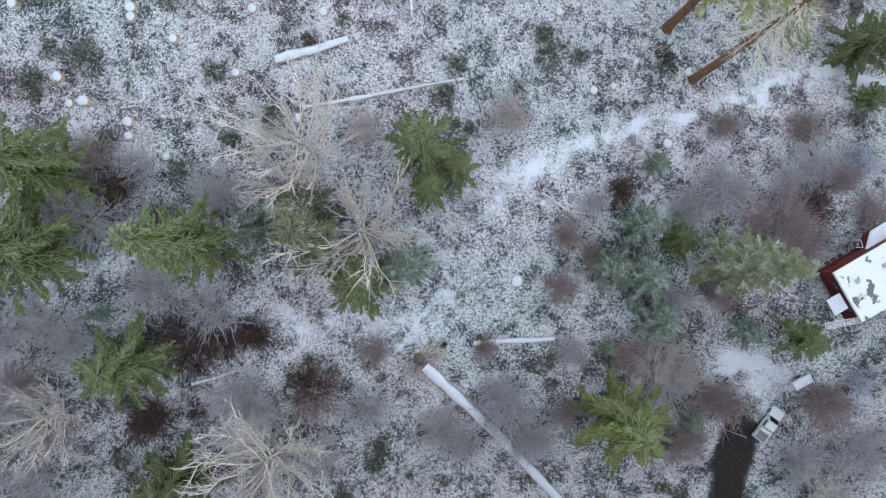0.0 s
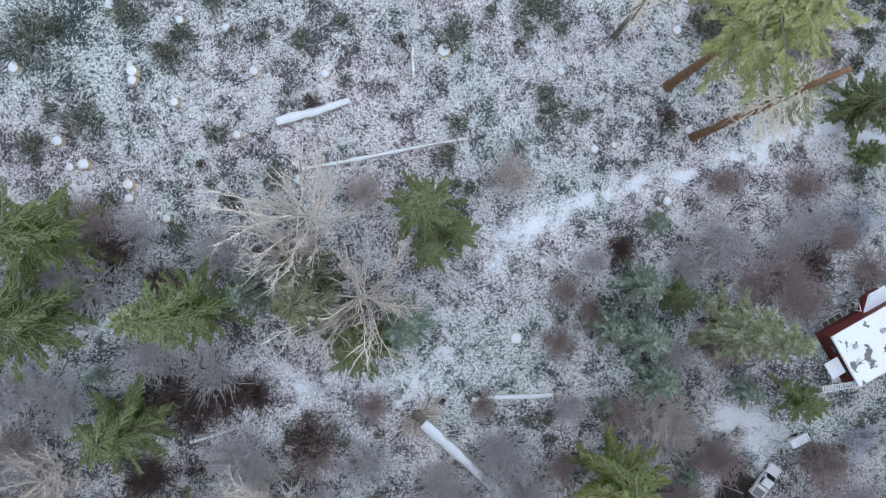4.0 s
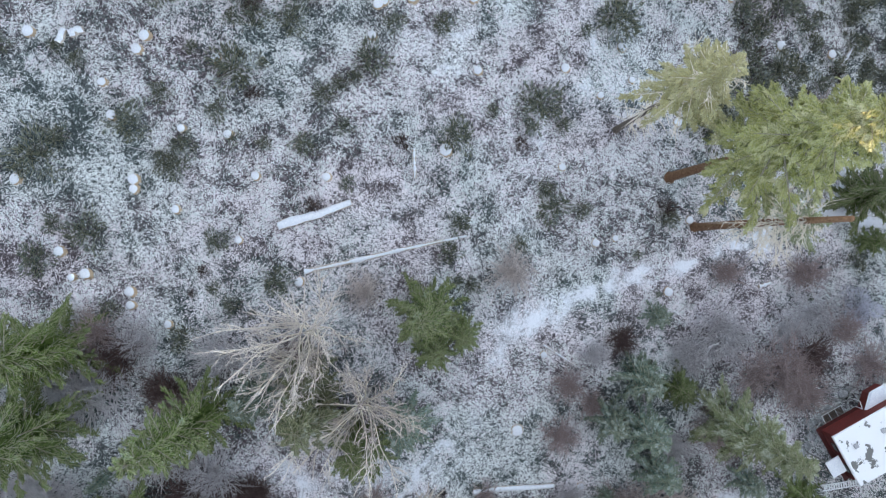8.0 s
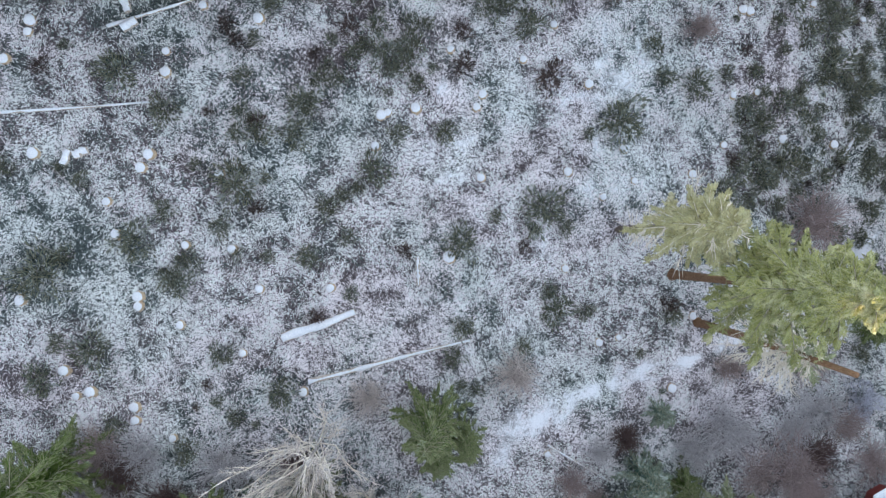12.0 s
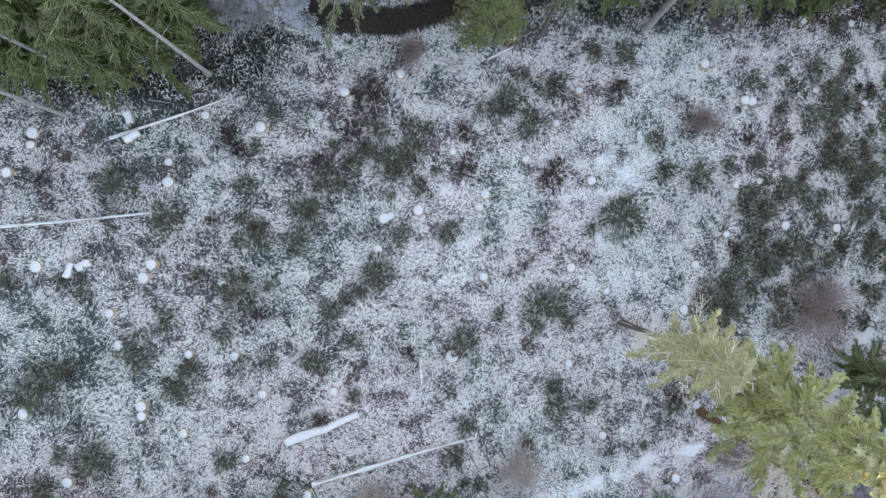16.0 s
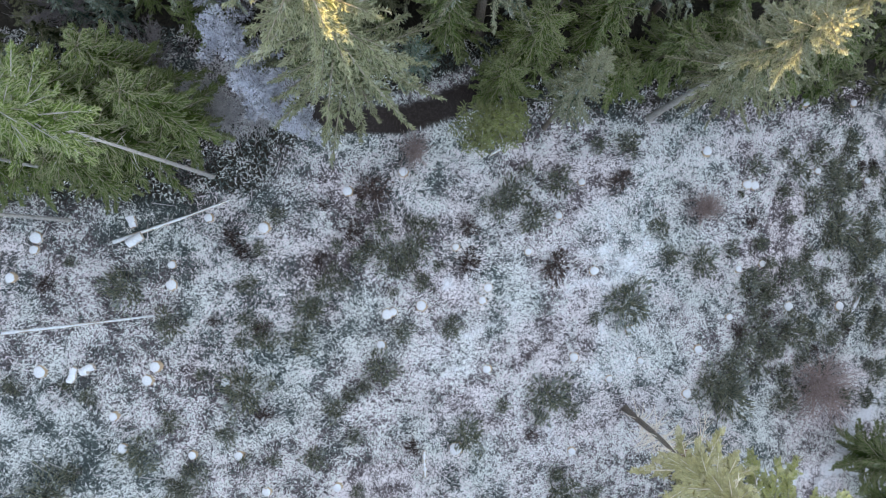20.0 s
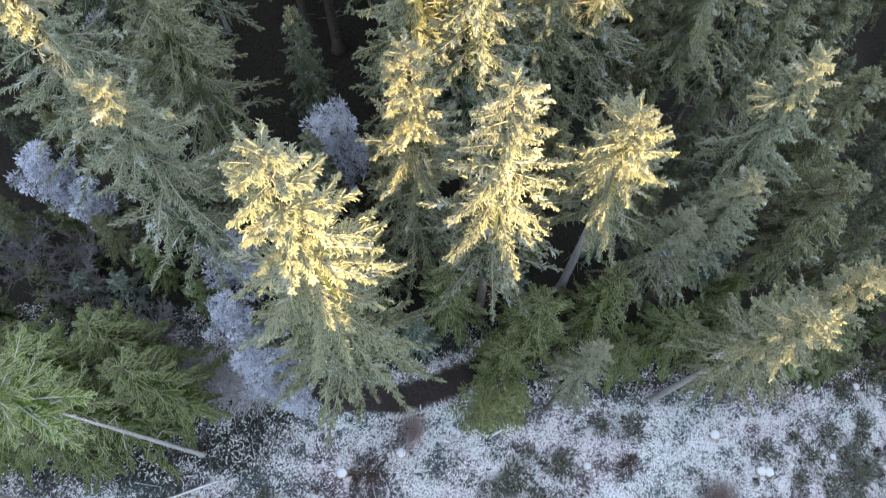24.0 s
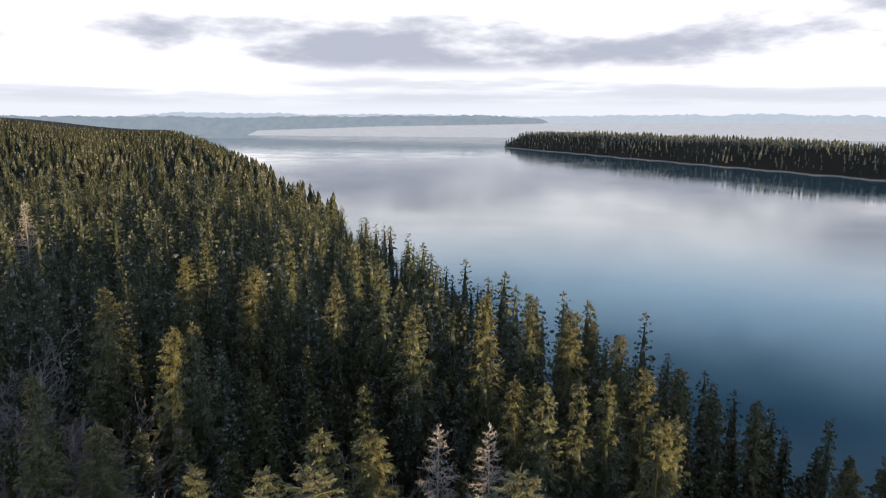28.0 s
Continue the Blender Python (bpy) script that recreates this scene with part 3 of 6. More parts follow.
# ---- plants: the moulds ----
def spray(leaf, r, b, d, L, sub, width=0.30):
    """Feathery twigs: from b along d, length L, each with sub side sprigs and a tip."""
    m = len(b)
    side = np.cross(d, np.array([[0, 0, 1.0]]))
    side /= np.linalg.norm(side, axis=1)[:, None] + 1e-9
    leaf.kites(b, b + d * L[:, None], L * width * 0.8, r.normal(0, 0.6, m), fold=0.02)
    for j in range(sub):
        f = 0.12 + 0.78 * (j + r.random(m)) / sub
        sg = np.where((np.arange(m) + j) % 2 == 0, 1.0, -1.0)
        dd = d * r.uniform(0.6, 0.9, m)[:, None] + side * (sg * r.uniform(0.5, 0.95, m))[:, None]
        dd[:, 2] += r.normal(-0.12, 0.2, m)
        q = b + d * (L * f)[:, None]
        ll = L * r.uniform(0.34, 0.62, m) * (1.1 - 0.5 * f)
        leaf.kites(q, q + dd * ll[:, None], ll * width * r.uniform(0.8, 1.3, m), r.normal(0, 0.6, m), fold=0.04)


def conifer(seed, height=40.0, clear=0.35, radius=5.0, limbs=80, twigs=22, sub=5, needles=FIR, bark=BARK, droop=0.5, trunk_r=0.5, ragged=0.4, power=0.75, dead=0.0, broken=False, stubs=10, fan=1.2, fine=1.0, whorl=0, limb_mat=None, hang=0.2, puff=0.45):
    """Meshes of a conifer: trunk, limbs, crown. clear: the share of trunk without crown; dead: the share of limbs without needles."""
    r = np.random.default_rng(seed)
    bend = r.normal(0, 0.012, 2) * height

    def axis(z):
        f = np.asarray(z, float) / height
        return np.stack([bend[0] * f * f, bend[1] * f * f, np.asarray(z, float)], -1)
    trunk, wood, leaf = Soup(), Soup(), Soup()
    zs = np.array([0, 0.4, 1.5, 6, 14, 22, 30, 36, 40.0]) / 40 * height
    rad = trunk_r * np.array([1.6, 1.2, 1.0, 0.9, 0.74, 0.55, 0.34, 0.15, 0.02])
    if broken:
        rad = trunk_r * np.array([1.6, 1.2, 1.0, 0.92, 0.85, 0.75, 0.6, 0.5, 0.46])
    trunk.tube(axis(zs), rad, 9)
    z0 = clear * height
    n = limbs
    fr = ((np.arange(n) + r.random(n)) / n) ** 0.72
    top = 0.82 if broken else 0.985
    hz = z0 + (height * top - z0) * fr
    az = np.arange(n) * 2.399963 + r.normal(0, 0.4, n)
    if whorl:
        tier = np.arange(n) // whorl
        fr = np.clip(fr * 0.3 + 0.7 * ((tier + 0.5) * whorl / n) ** 0.8, 0, 1)
        hz = z0 + (height * top - z0) * fr
        az = (np.arange(n) % whorl) * 2 * np.pi / whorl + tier * 0.9 + r.normal(0, 0.12, n)
    prof = np.minimum((1 - fr) ** power, 0.5 + fr * 2.5)
    ln = radius * (0.09 + 0.95 * prof) * (1 + ragged * r.uniform(-1, 0.55, n))
    rise = np.interp(fr, [0, 0.5, 1], [-0.05, 0.12, 0.65]) + r.normal(0, 0.08, n)
    drp = droop * np.interp(fr, [0, 1], [1.0, 0.35]) * r.uniform(0.7, 1.3, n)
    base = axis(hz)
    dirs = np.stack([np.cos(az), np.sin(az), np.zeros(n)], -1)

    def along(k, t):
        p = base[k] + dirs[k] * (ln[k] * t)[:, None]
        p[:, 2] += ln[k] * (rise[k] * t - drp[k] * t * t * 0.9 + drp[k] * 0.3 * t ** 4)
        return p
    bare = r.random(n) < dead
    for i in range(n):
        t = np.array([0.0, 0.4, 0.95])
        wood.tube(along(np.full(3, i), t), ln[i] * np.array([0.017, 0.012, 0.004]) + 0.012, 3, cap=False)
        if bare[i]:
            for f in r.uniform(0.2, 1.0, 18):
                q = along(np.array([i]), np.array([f]))[0]
                e = q + (dirs[i] * 0.6 + r.normal(0, 0.5, 3)) * ln[i] * 0.32
                wood.tube([q, e], [0.045, 0.016], 3, cap=False)
    for _ in range(stubs):
        z, a, L = r.uniform(0.25, 1.0) * z0, r.uniform(0, 6.28), r.uniform(0.5, 2.2) * (1.7 if stubs > 40 else 1.0)
        b, d = axis(z), np.array([math.cos(a), math.sin(a), 0.1])
        wood.tube([b, b + d * L * 0.6, b + d * L - np.array([0, 0, 0.2 * L])], np.array([0.04, 0.03, 0.01]) * (1.9 if stubs > 40 else 1.0), 3, cap=False)
    k = np.repeat(np.arange(n), twigs)
    m = n * twigs
    t = 0.14 + 0.87 * ((np.tile(np.arange(twigs), n) + r.random(m)) / twigs) ** 0.85
    live = ~bare[k]
    k, t = k[live], t[live]
    m = len(k)
    sgn = np.where(r.random(m) < 0.5, -1, 1.0)
    swing = sgn * np.interp(t, [0.1, 1.0], [fan, 0.2]) * r.uniform(0.7, 1.15, m)
    c, s = np.cos(swing), np.sin(swing)
    d = np.stack([dirs[k, 0] * c - dirs[k, 1] * s, dirs[k, 0] * s + dirs[k, 1] * c, r.normal(-0.25, hang, m) * (0.6 + drp[k])], -1)
    L = fine * (0.12 * radius + 0.28 * ln[k] * (1.05 - 0.75 * t)) * r.uniform(0.6, 1.2, m)
    spray(leaf, r, along(k, t), d, L, sub, {1: 1.0, 2: 0.62, 3: 0.46, 4: 0.5, 5: 0.46, 7: 0.42}[sub])
    # the dense dark inside of the crown
    tiers, pts = 6, 6
    for j in range(tiers if dead < 0.5 else 0):
        f0 = 0.04 + 0.8 * j / tiers
        za, zb = z0 + (height * top - z0) * f0, min(height * 0.95, z0 + (height * top - z0) * (f0 + 2.0 / tiers))
        a = np.arange(2 * pts) * np.pi / pts + r.normal(0, 0.15, 2 * pts)
        rr = 0.36 * radius * min((1 - f0) ** power, 0.5 + f0 * 2.5) * np.where(np.arange(2 * pts) % 2, 0.45, 1.0) * r.uniform(0.65, 1.2, 2 * pts)
        ring = axis(za) + np.stack([np.cos(a) * rr, np.sin(a) * rr, -droop * 0.35 * rr + r.normal(0, 0.1, 2 * pts)], -1)
        v = np.concatenate([ring, axis(zb)[None], axis(za)[None]])
        i = np.arange(2 * pts)
        leaf.add(v, np.concatenate([np.stack([i, (i + 1) % (2 * pts), np.full(2 * pts, 2 * pts)], -1), np.stack([(i + 1) % (2 * pts), i, np.full(2 * pts, 2 * pts + 1)], -1)]))

    def out_of_crown(p):
        o = p - axis(np.clip(p[:, 2], 0, height))
        rr = np.linalg.norm(o[:, :2], axis=1)
        o[:, 2] = 0.25 * rr + 0.30 * radius * np.clip((p[:, 2] - z0) / (height - z0), 0, 1) ** 2 + 0.05
        return o / (np.linalg.norm(o, axis=1)[:, None] + 1e-9)
    if not broken:
        q = 16
        bb = axis(height - np.linspace(0, 0.045, q) * height)
        aa = r.uniform(0, 6.28, q)
        leaf.kites(bb, bb + np.stack([np.cos(aa) * 0.5, np.sin(aa) * 0.5, np.full(q, 0.5)], -1) * (radius * 0.12), np.full(q, radius * 0.035), r.normal(0, 1, q))
    return trunk.mesh("trunk", [bark], True), wood.mesh("limbs", [limb_mat or bark]), leaf.mesh("crown", [needles], crown=out_of_crown, share=puff)


def bare_tree(seed, height=16.0, spread=6.0, bark=TWIG, trunk_bark=BARK_PALE, limbs=21, trunk_r=0.26, twig=TWIG_FINE):
    """A leafless broadleaf tree: trunk, long limbs arching upwards, side branches and fine twigs."""
    r = np.random.default_rng(seed)
    trunk, wood = Soup(), Soup()
    pts = np.array([[0, 0, 0], [r.normal(0, 0.15), r.normal(0, 0.15), height * 0.2], [r.normal(0, 0.3), r.normal(0, 0.3), height * 0.42], [r.normal(0, 0.5), r.normal(0, 0.5), height * 0.75]])
    trunk.tube(pts, [trunk_r * 1.3, trunk_r, trunk_r * 0.8, trunk_r * 0.3], 8)
    for i in range(limbs):
        z = height * (0.22 + 0.42 * i / limbs)
        q = np.array([np.interp(z, pts[:, 2], pts[:, j]) for j in range(3)])
        a = i * 2.4 + r.normal(0, 0.35)
        L = spread * r.uniform(0.65, 1.15)
        up = r.uniform(0.25, 0.9)
        t = np.linspace(0, 1, 6)
        wob = np.cumsum(r.normal(0, 0.045, (6, 3)), 0) * L
        wob[0] = 0
        main = q + np.stack([math.cos(a) * L * t ** 0.85, math.sin(a) * L * t ** 0.85, L * (up * t + 0.55 * t * t)], -1) + wob
        wood.tube(main, trunk_r * 0.42 * (1.0 - 0.8 * t) + 0.02, 4, cap=False)
        for k in range(13):
            f = 0.12 + 0.88 * (k + r.random()) / 13
            p = np.array([np.interp(f, t, main[:, j]) for j in range(3)])
            d = main[min(5, int(f * 5) + 1)] - main[min(4, int(f * 5))]
            d = d / (np.linalg.norm(d) + 1e-9) + r.normal(0, 0.55, 3) + np.array([0, 0, 0.15])
            l2 = L * r.uniform(0.22, 0.42) * (1.15 - 0.5 * f)
            e = p + d * l2
            m = (p + e) / 2 + r.normal(0, 0.07, 3) * l2
            wood.tube([p, m, e], [0.072, 0.052, 0.02], 3, cap=False)
            for _ in range(9):
                g = r.uniform(0.15, 1.0)
                b = p + (m - p) * g * 2 if g < 0.5 else m + (e - m) * (g * 2 - 1)
                w2 = b + (d * 0.55 + r.normal(0, 0.5, 3)) * l2 * r.uniform(0.3, 0.55)
                wood.tube([b, w2], [0.044, 0.016], 3, 1, cap=False)
    return trunk.mesh("trunk", [trunk_bark], True), wood.mesh("branches", [bark, twig])


def bare_shrub(seed, radius=2.5, height=2.5, stems=100, mat=TWIG_RED):
    """A leafless shrub: a fountain of thin stems with finer side twigs."""
    r = np.random.default_rng(seed)
    s = Soup()
    for _ in range(stems):
        a, lean = r.uniform(0, 6.28), r.uniform(0.08, 1.0) ** 0.8
        b = np.array([r.normal(0, 0.2) * radius, r.normal(0, 0.2) * radius, -0.1])
        e = np.array([math.cos(a) * radius * lean, math.sin(a) * radius * lean, height * (1.1 - 0.65 * lean) * r.uniform(0.6, 1.15)])
        m = b + (e - b) * 0.5 + np.array([0, 0, 0.18 * height]) + r.normal(0, 0.07, 3) * radius
        s.tube([b, m, e], [0.036, 0.030, 0.013], 3, cap=False)
        for _ in range(6):
            f = r.uniform(0.25, 0.98)
            q = b + (m - b) * f * 2 if f < 0.5 else m + (e - m) * (f * 2 - 1)
            d = (e - b) * 0.26 + r.normal(0, 0.15, 3) * radius
            s.tube([q, q + d], [0.027, 0.011], 3, cap=False)
    return s.mesh("stems", [mat])


def leafy_bush(seed, radius=1.5, height=1.2, leaves=380, mat=BUSHLEAF, size=0.42):
    r = np.random.default_rng(seed)
    s = Soup()
    a, q = r.uniform(0, 6.28, leaves), r.random(leaves) ** 0.75
    lump = 1 + 0.28 * np.sin(a * 3 + seed) + 0.2 * np.sin(a * 5 + 2 * seed)
    x, y = np.cos(a) * q * radius * lump, np.sin(a) * q * radius * lump
    z = height * np.sqrt(np.maximum(0, 1 - q * q)) * r.uniform(0.35, 1.0, leaves)
    b = np.stack([x, y, z], -1)
    d = np.stack([np.cos(a) * (0.3 + q), np.sin(a) * (0.3 + q), r.uniform(0.1, 1.2, leaves)], -1) + r.normal(0, 0.45, (leaves, 3))
    d /= np.linalg.norm(d, axis=1)[:, None]
    L = size * r.uniform(0.6, 1.5, leaves)
    s.kites(b, b + d * L[:, None], L * 0.38, r.normal(0, 0.9, leaves))
    return s.mesh("leaves", [mat])


def leaf_tree(seed, height=24.0, radius=5.2, leaves=8000, mat=WHITELEAF, bark=BARK_PALE, size=0.42, clear=0.3):
    """An evergreen broadleaf tree with its leaves in clumps."""
    r = np.random.default_rng(seed)
    trunk, wood, leaf = Soup(), Soup(), Soup()
    lean = r.normal(0, 0.06, 2) * height
    pts = np.array([[0, 0, 0], [lean[0] * 0.4, lean[1] * 0.4, height * 0.3], [lean[0], lean[1], height * 0.6], [lean[0] * 1.2, lean[1] * 1.2, height * 0.9]])
    trunk.tube(pts, [0.3, 0.24, 0.16, 0.04], 7)
    clumps = 38
    a, q = r.uniform(0, 6.28, clumps), np.sqrt(r.random(clumps)) * r.uniform(0.55, 1.2, clumps)
    cz = height * r.uniform(clear, 1.0, clumps)
    shape = np.sqrt(np.clip(1 - ((cz / height - 0.58) / 0.46) ** 2, 0.08, 1))
    cen = np.stack([lean[0] * cz / height + np.cos(a) * q * radius * shape, lean[1] * cz / height + np.sin(a) * q * radius * shape, cz], -1)
    for c in cen:
        z = max(height * 0.15, c[2] - radius * 0.8)
        p = np.array([np.interp(z, pts[:, 2], pts[:, 0]), np.interp(z, pts[:, 2], pts[:, 1]), z])
        wood.tube([p, (p + c) / 2 + np.array([0, 0, -0.2]), c], [0.09, 0.06, 0.02], 4, cap=False)
    k = r.integers(0, clumps, leaves)
    off = r.normal(0, 1, (leaves, 3))
    off /= np.linalg.norm(off, axis=1)[:, None]
    rr = radius * 0.24 * r.random(leaves)[:, None] ** 0.4
    b = cen[k] + off * rr * np.array([[1.0, 1.0, 0.75]])
    d = off + r.normal(0, 0.5, (leaves, 3))
    L = size * r.uniform(0.6, 1.3, leaves)
    leaf.kites(b, b + d * L[:, None], L * 0.55, r.normal(0, 1.0, leaves))
    return trunk.mesh("trunk", [bark], True), wood.mesh("limbs", [bark]), leaf.mesh("crown", [mat])


PARTS3 = ("trunk", "branchwork", "crown")


def plant(name, meshes, parts, x, y, scale, label, category="tree", group="", rz=0.0, lean=(0.0, 0.0), wide=1.0, sink=0.25):
    """Stands a plant, made from shared meshes, on the ground."""
    root = thing(name, label, category, group)
    for pn, me in zip(parts, meshes):
        ob = child(pn, me, root)
        if pn in ("branchwork",):
            tagged(ob, kind="stuff")
    root.matrix_basis = pose(x, y, float(ground(x, y)) - sink, lean[0], lean[1], rz) @ Matrix.Diagonal((scale * wide, scale * wide, scale, 1))
    return root


# ---- ground and water ----
def spaced(lo, hi, step, far_lo, far_hi, grow=1.16):
    a = list(np.arange(lo, hi + step, step))
    d, v = step, a[-1]
    while v < far_hi:
        d *= grow
        v += min(d, 48)
        a.append(v)
    d, v = step, a[0]
    while v > far_lo:
        d *= grow
        v -= min(d, 48)
        a.insert(0, v)
    return np.array(a)


gx, gy = spaced(-66, 76, 0.68, -3400, 3300), spaced(-40, 92, 0.68, -900, 4800)
GX, GY = np.meshgrid(gx, gy)
gv = np.stack([GX, GY, ground(GX, GY)], -1).reshape(-1, 3)
nx, ny = len(gx), len(gy)
gi = (np.arange(ny - 1)[:, None] * nx + np.arange(nx - 1)[None]).ravel()
gt = np.concatenate([np.stack([gi, gi + 1, gi + nx + 1], -1), np.stack([gi, gi + nx + 1, gi + nx], -1)])
gme = mesh_from("ground", gv, gt, [GROUND], None, True)
for key, fn in (("snow", snow_cover), ("mud", mud_cover)):
    gme.attributes.new(key, "FLOAT", "POINT").data.foreach_set("value", fn(gv[:, 0], gv[:, 1]).astype(np.float32))
tagged(new("ground", gme), "frost-covered clearing floor sloping down to the water", "ground", kind="structure")

wme = mesh_from("water", [(-3400, -900, WATER_Z), (3300, -900, WATER_Z), (3300, 4000, WATER_Z), (-3400, 4000, WATER_Z)], [(0, 1, 2), (0, 2, 3)], [WATER])
tagged(new("water", wme), "calm blue-grey inlet water mirroring the clouds", "water", kind="structure")

# ---- far land: woods as stuff, backdrop shores ----
def simple_conifers(xy, heights, seed, tiers=4, sides=7, rad=0.13, clear=0.12, lift=0.0):
    """Many far conifers in one mesh: jagged tiers of drooping boughs."""
    r = np.random.default_rng(seed)
    n = len(xy)
    z = land(xy[:, 0], xy[:, 1]) + lift
    vs, ts, off = [], [], 0
    base = np.stack([xy[:, 0], xy[:, 1], z], -1)
    ang0 = r.uniform(0, 6.28, n)
    for k in range(tiers):
        f0 = clear + (1 - clear) * (k / tiers) ** 0.9
        f1 = min(1.0, clear + (1 - clear) * ((k + 1.75) / tiers) ** 0.9)
        R = rad * (1 - (k + 0.1) / (tiers + 0.35)) ** 0.75
        a = ang0[:, None] + k * 0.7 + np.arange(sides)[None] * 2 * np.pi / sides + r.normal(0, 0.18, (n, sides))
        rr = heights[:, None] * R * r.uniform(0.5, 1.25, (n, sides))
        zz = heights[:, None] * (f0 + r.normal(0, 0.02, (n, sides)))
        ring = np.stack([base[:, None, 0] + np.cos(a) * rr, base[:, None, 1] + np.sin(a) * rr, base[:, None, 2] + zz], -1)
        inner_r = rr * r.uniform(0.25, 0.45, (n, sides))
        a2 = a + np.pi / sides
        inner = np.stack([base[:, None, 0] + np.cos(a2) * inner_r, base[:, None, 1] + np.sin(a2) * inner_r, base[:, None, 2] + zz + heights[:, None] * 0.035], -1)
        tip = base + np.stack([r.normal(0, 0.006, n) * heights, r.normal(0, 0.006, n) * heights, heights * f1], -1)
        block = np.concatenate([ring, inner, tip[:, None]], 1)
        m = 2 * sides + 1
        i = np.arange(n)[:, None] * m + off
        j = np.arange(sides)
        t1 = np.stack([j, sides + j, np.full(sides, 2 * sides)], -1)
        t2 = np.stack([sides + j, (j + 1) % sides, np.full(sides, 2 * sides)], -1)
        t = np.concatenate([t1, t2])
        ts.append((i[:, :, None] + t[None]).reshape(-1, 3))
        vs.append(block.reshape(-1, 3))
        off += n * m
    # bare stems below
    m = 6
    a = np.array([0, 2.09, 4.19])
    low = np.stack([np.cos(a), np.sin(a), np.zeros(3)], -1)
    st = np.concatenate([base[:, None] + low[None] * 0.35, base[:, None] + low[None] * 0.25 + np.array([0, 0, 1.0])[None, None] * (heights * (clear + 0.15))[:, None, None]], 1)
    i = np.arange(n)[:, None] * m + off
    t = np.array([[0, 1, 4], [0, 4, 3], [1, 2, 5], [1, 5, 4], [2, 0, 3], [2, 3, 5]])
    ts.append((i[:, :, None] + t[None]).reshape(-1, 3))
    vs.append(st.reshape(-1, 3))
    return np.concatenate(vs), np.concatenate(ts)


def scatter(n, x0, x1, y0, y1, keep, gap, seed, avoid=()):
    """Places at least gap apart where keep(x, y) holds."""
    r = np.random.default_rng(seed)
    cells, out = {}, []

    def clash(x, y, g):
        i, j = int(x // gap), int(y // gap)
        for a in (i - 1, i, i + 1):
            for b in (j - 1, j, j + 1):
                for px, py in cells.get((a, b), ()):
                    if (px - x) ** 2 + (py - y) ** 2 < g * g:
                        return True
        return False
    for x, y in avoid:
        cells.setdefault((int(x // gap), int(y // gap)), []).append((x, y))
    xs, ys = r.uniform(x0, x1, n), r.uniform(y0, y1, n)
    ok = keep(xs, ys)
    for x, y, k in zip(xs, ys, ok):
        if k and not clash(x, y, gap):
            cells.setdefault((int(x // gap), int(y // gap)), []).append((x, y))
            out.append((x, y))
    return np.array(out)


def stuff(name, verts, tris, mat, label, category):
    return tagged(new(name, mesh_from(name, verts, tris, [mat])), label, category, kind="stuff")


rng = np.random.default_rng(5)
rnd = random.Random(7)


def repeat_mesh(moulds, xy, heights, seed, base_h, wide=(0.8, 1.15)):
    """Copies of light moulds, as arrays, in one mesh."""
    r = np.random.default_rng(seed)
    arrays = []
    for me in moulds:
        v = np.empty(len(me.vertices) * 3, np.float32)
        me.vertices.foreach_get("co", v)
        t = np.empty(len(me.polygons) * 3, np.int32)
        me.loops.foreach_get("vertex_index", t)
        arrays.append((v.reshape(-1, 3), t.reshape(-1, 3)))
    z = land(xy[:, 0], xy[:, 1])
    vs, ts, off = [], [], 0
    for (x, y), h, zz in zip(xy, heights, z):
        v, t = arrays[r.integers(len(arrays))]
        a, k = r.uniform(0, 6.28), h / base_h
        c, s, wd = math.cos(a) * k, math.sin(a) * k, r.uniform(*wide)
        vs.append(np.stack([x + wd * (v[:, 0] * c - v[:, 1] * s), y + wd * (v[:, 0] * s + v[:, 1] * c), zz + v[:, 2] * k], -1))
        ts.append(t + off)
        off += len(v)
    return np.concatenate(vs), np.concatenate(ts)


LIGHT = [conifer(s, 42, c, rd, 42, 3, 1, FAR_FIR_HAZED, BARK, 0.5, power=0.95, stubs=0)[2] for s, c, rd in ((41, 0.2, 11.4), (42, 0.28, 12.0), (43, 0.15, 11.0), (44, 0.24, 10.6))]
mid_xy = scatter(12000, -420, 110, 255, 640, lambda x, y: (x < shore_x(y) - 3) & (np.abs(x) < 0.72 * (y - 20)), 7.2, 31)
v, t = repeat_mesh(LIGHT, mid_xy, np.where(rng.random(len(mid_xy)) < 0.14, rng.uniform(37, 43, len(mid_xy)), rng.uniform(25, 32, len(mid_xy))), 1, 42, (0.62, 0.9))
stuff("middle_wood", v, t, FAR_FIR_HAZED, "dense dark conifer wood running along the shore", "forest")
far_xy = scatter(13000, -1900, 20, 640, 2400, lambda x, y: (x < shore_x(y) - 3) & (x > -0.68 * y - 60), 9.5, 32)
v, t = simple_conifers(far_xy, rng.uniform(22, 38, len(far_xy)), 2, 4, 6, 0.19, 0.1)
stuff("far_wood", v, t, FAR_FIR_HAZED, "distant conifer wood on the hillside above the shore", "forest")


def on_isle(x, y):
    return (land(x, y) > WATER_Z + 1.5) & (x > shore_x(y) + 60)


isle_xy = scatter(14000, 100, 1300, 850, 2800, on_isle, 9.0, 33)
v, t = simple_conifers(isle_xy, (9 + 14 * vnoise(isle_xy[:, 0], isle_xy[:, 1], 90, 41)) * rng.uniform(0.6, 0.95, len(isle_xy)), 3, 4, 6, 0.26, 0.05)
stuff("island_wood", v, t, ISLE_FIR_HAZED, "dark conifer wood covering the long island", "forest")
# woods behind and beside the clearing; the unseen south one added to block sun
back_xy = scatter(7000, -140, 260, -130, -62, lambda x, y: y < -62, 5.6, 34)
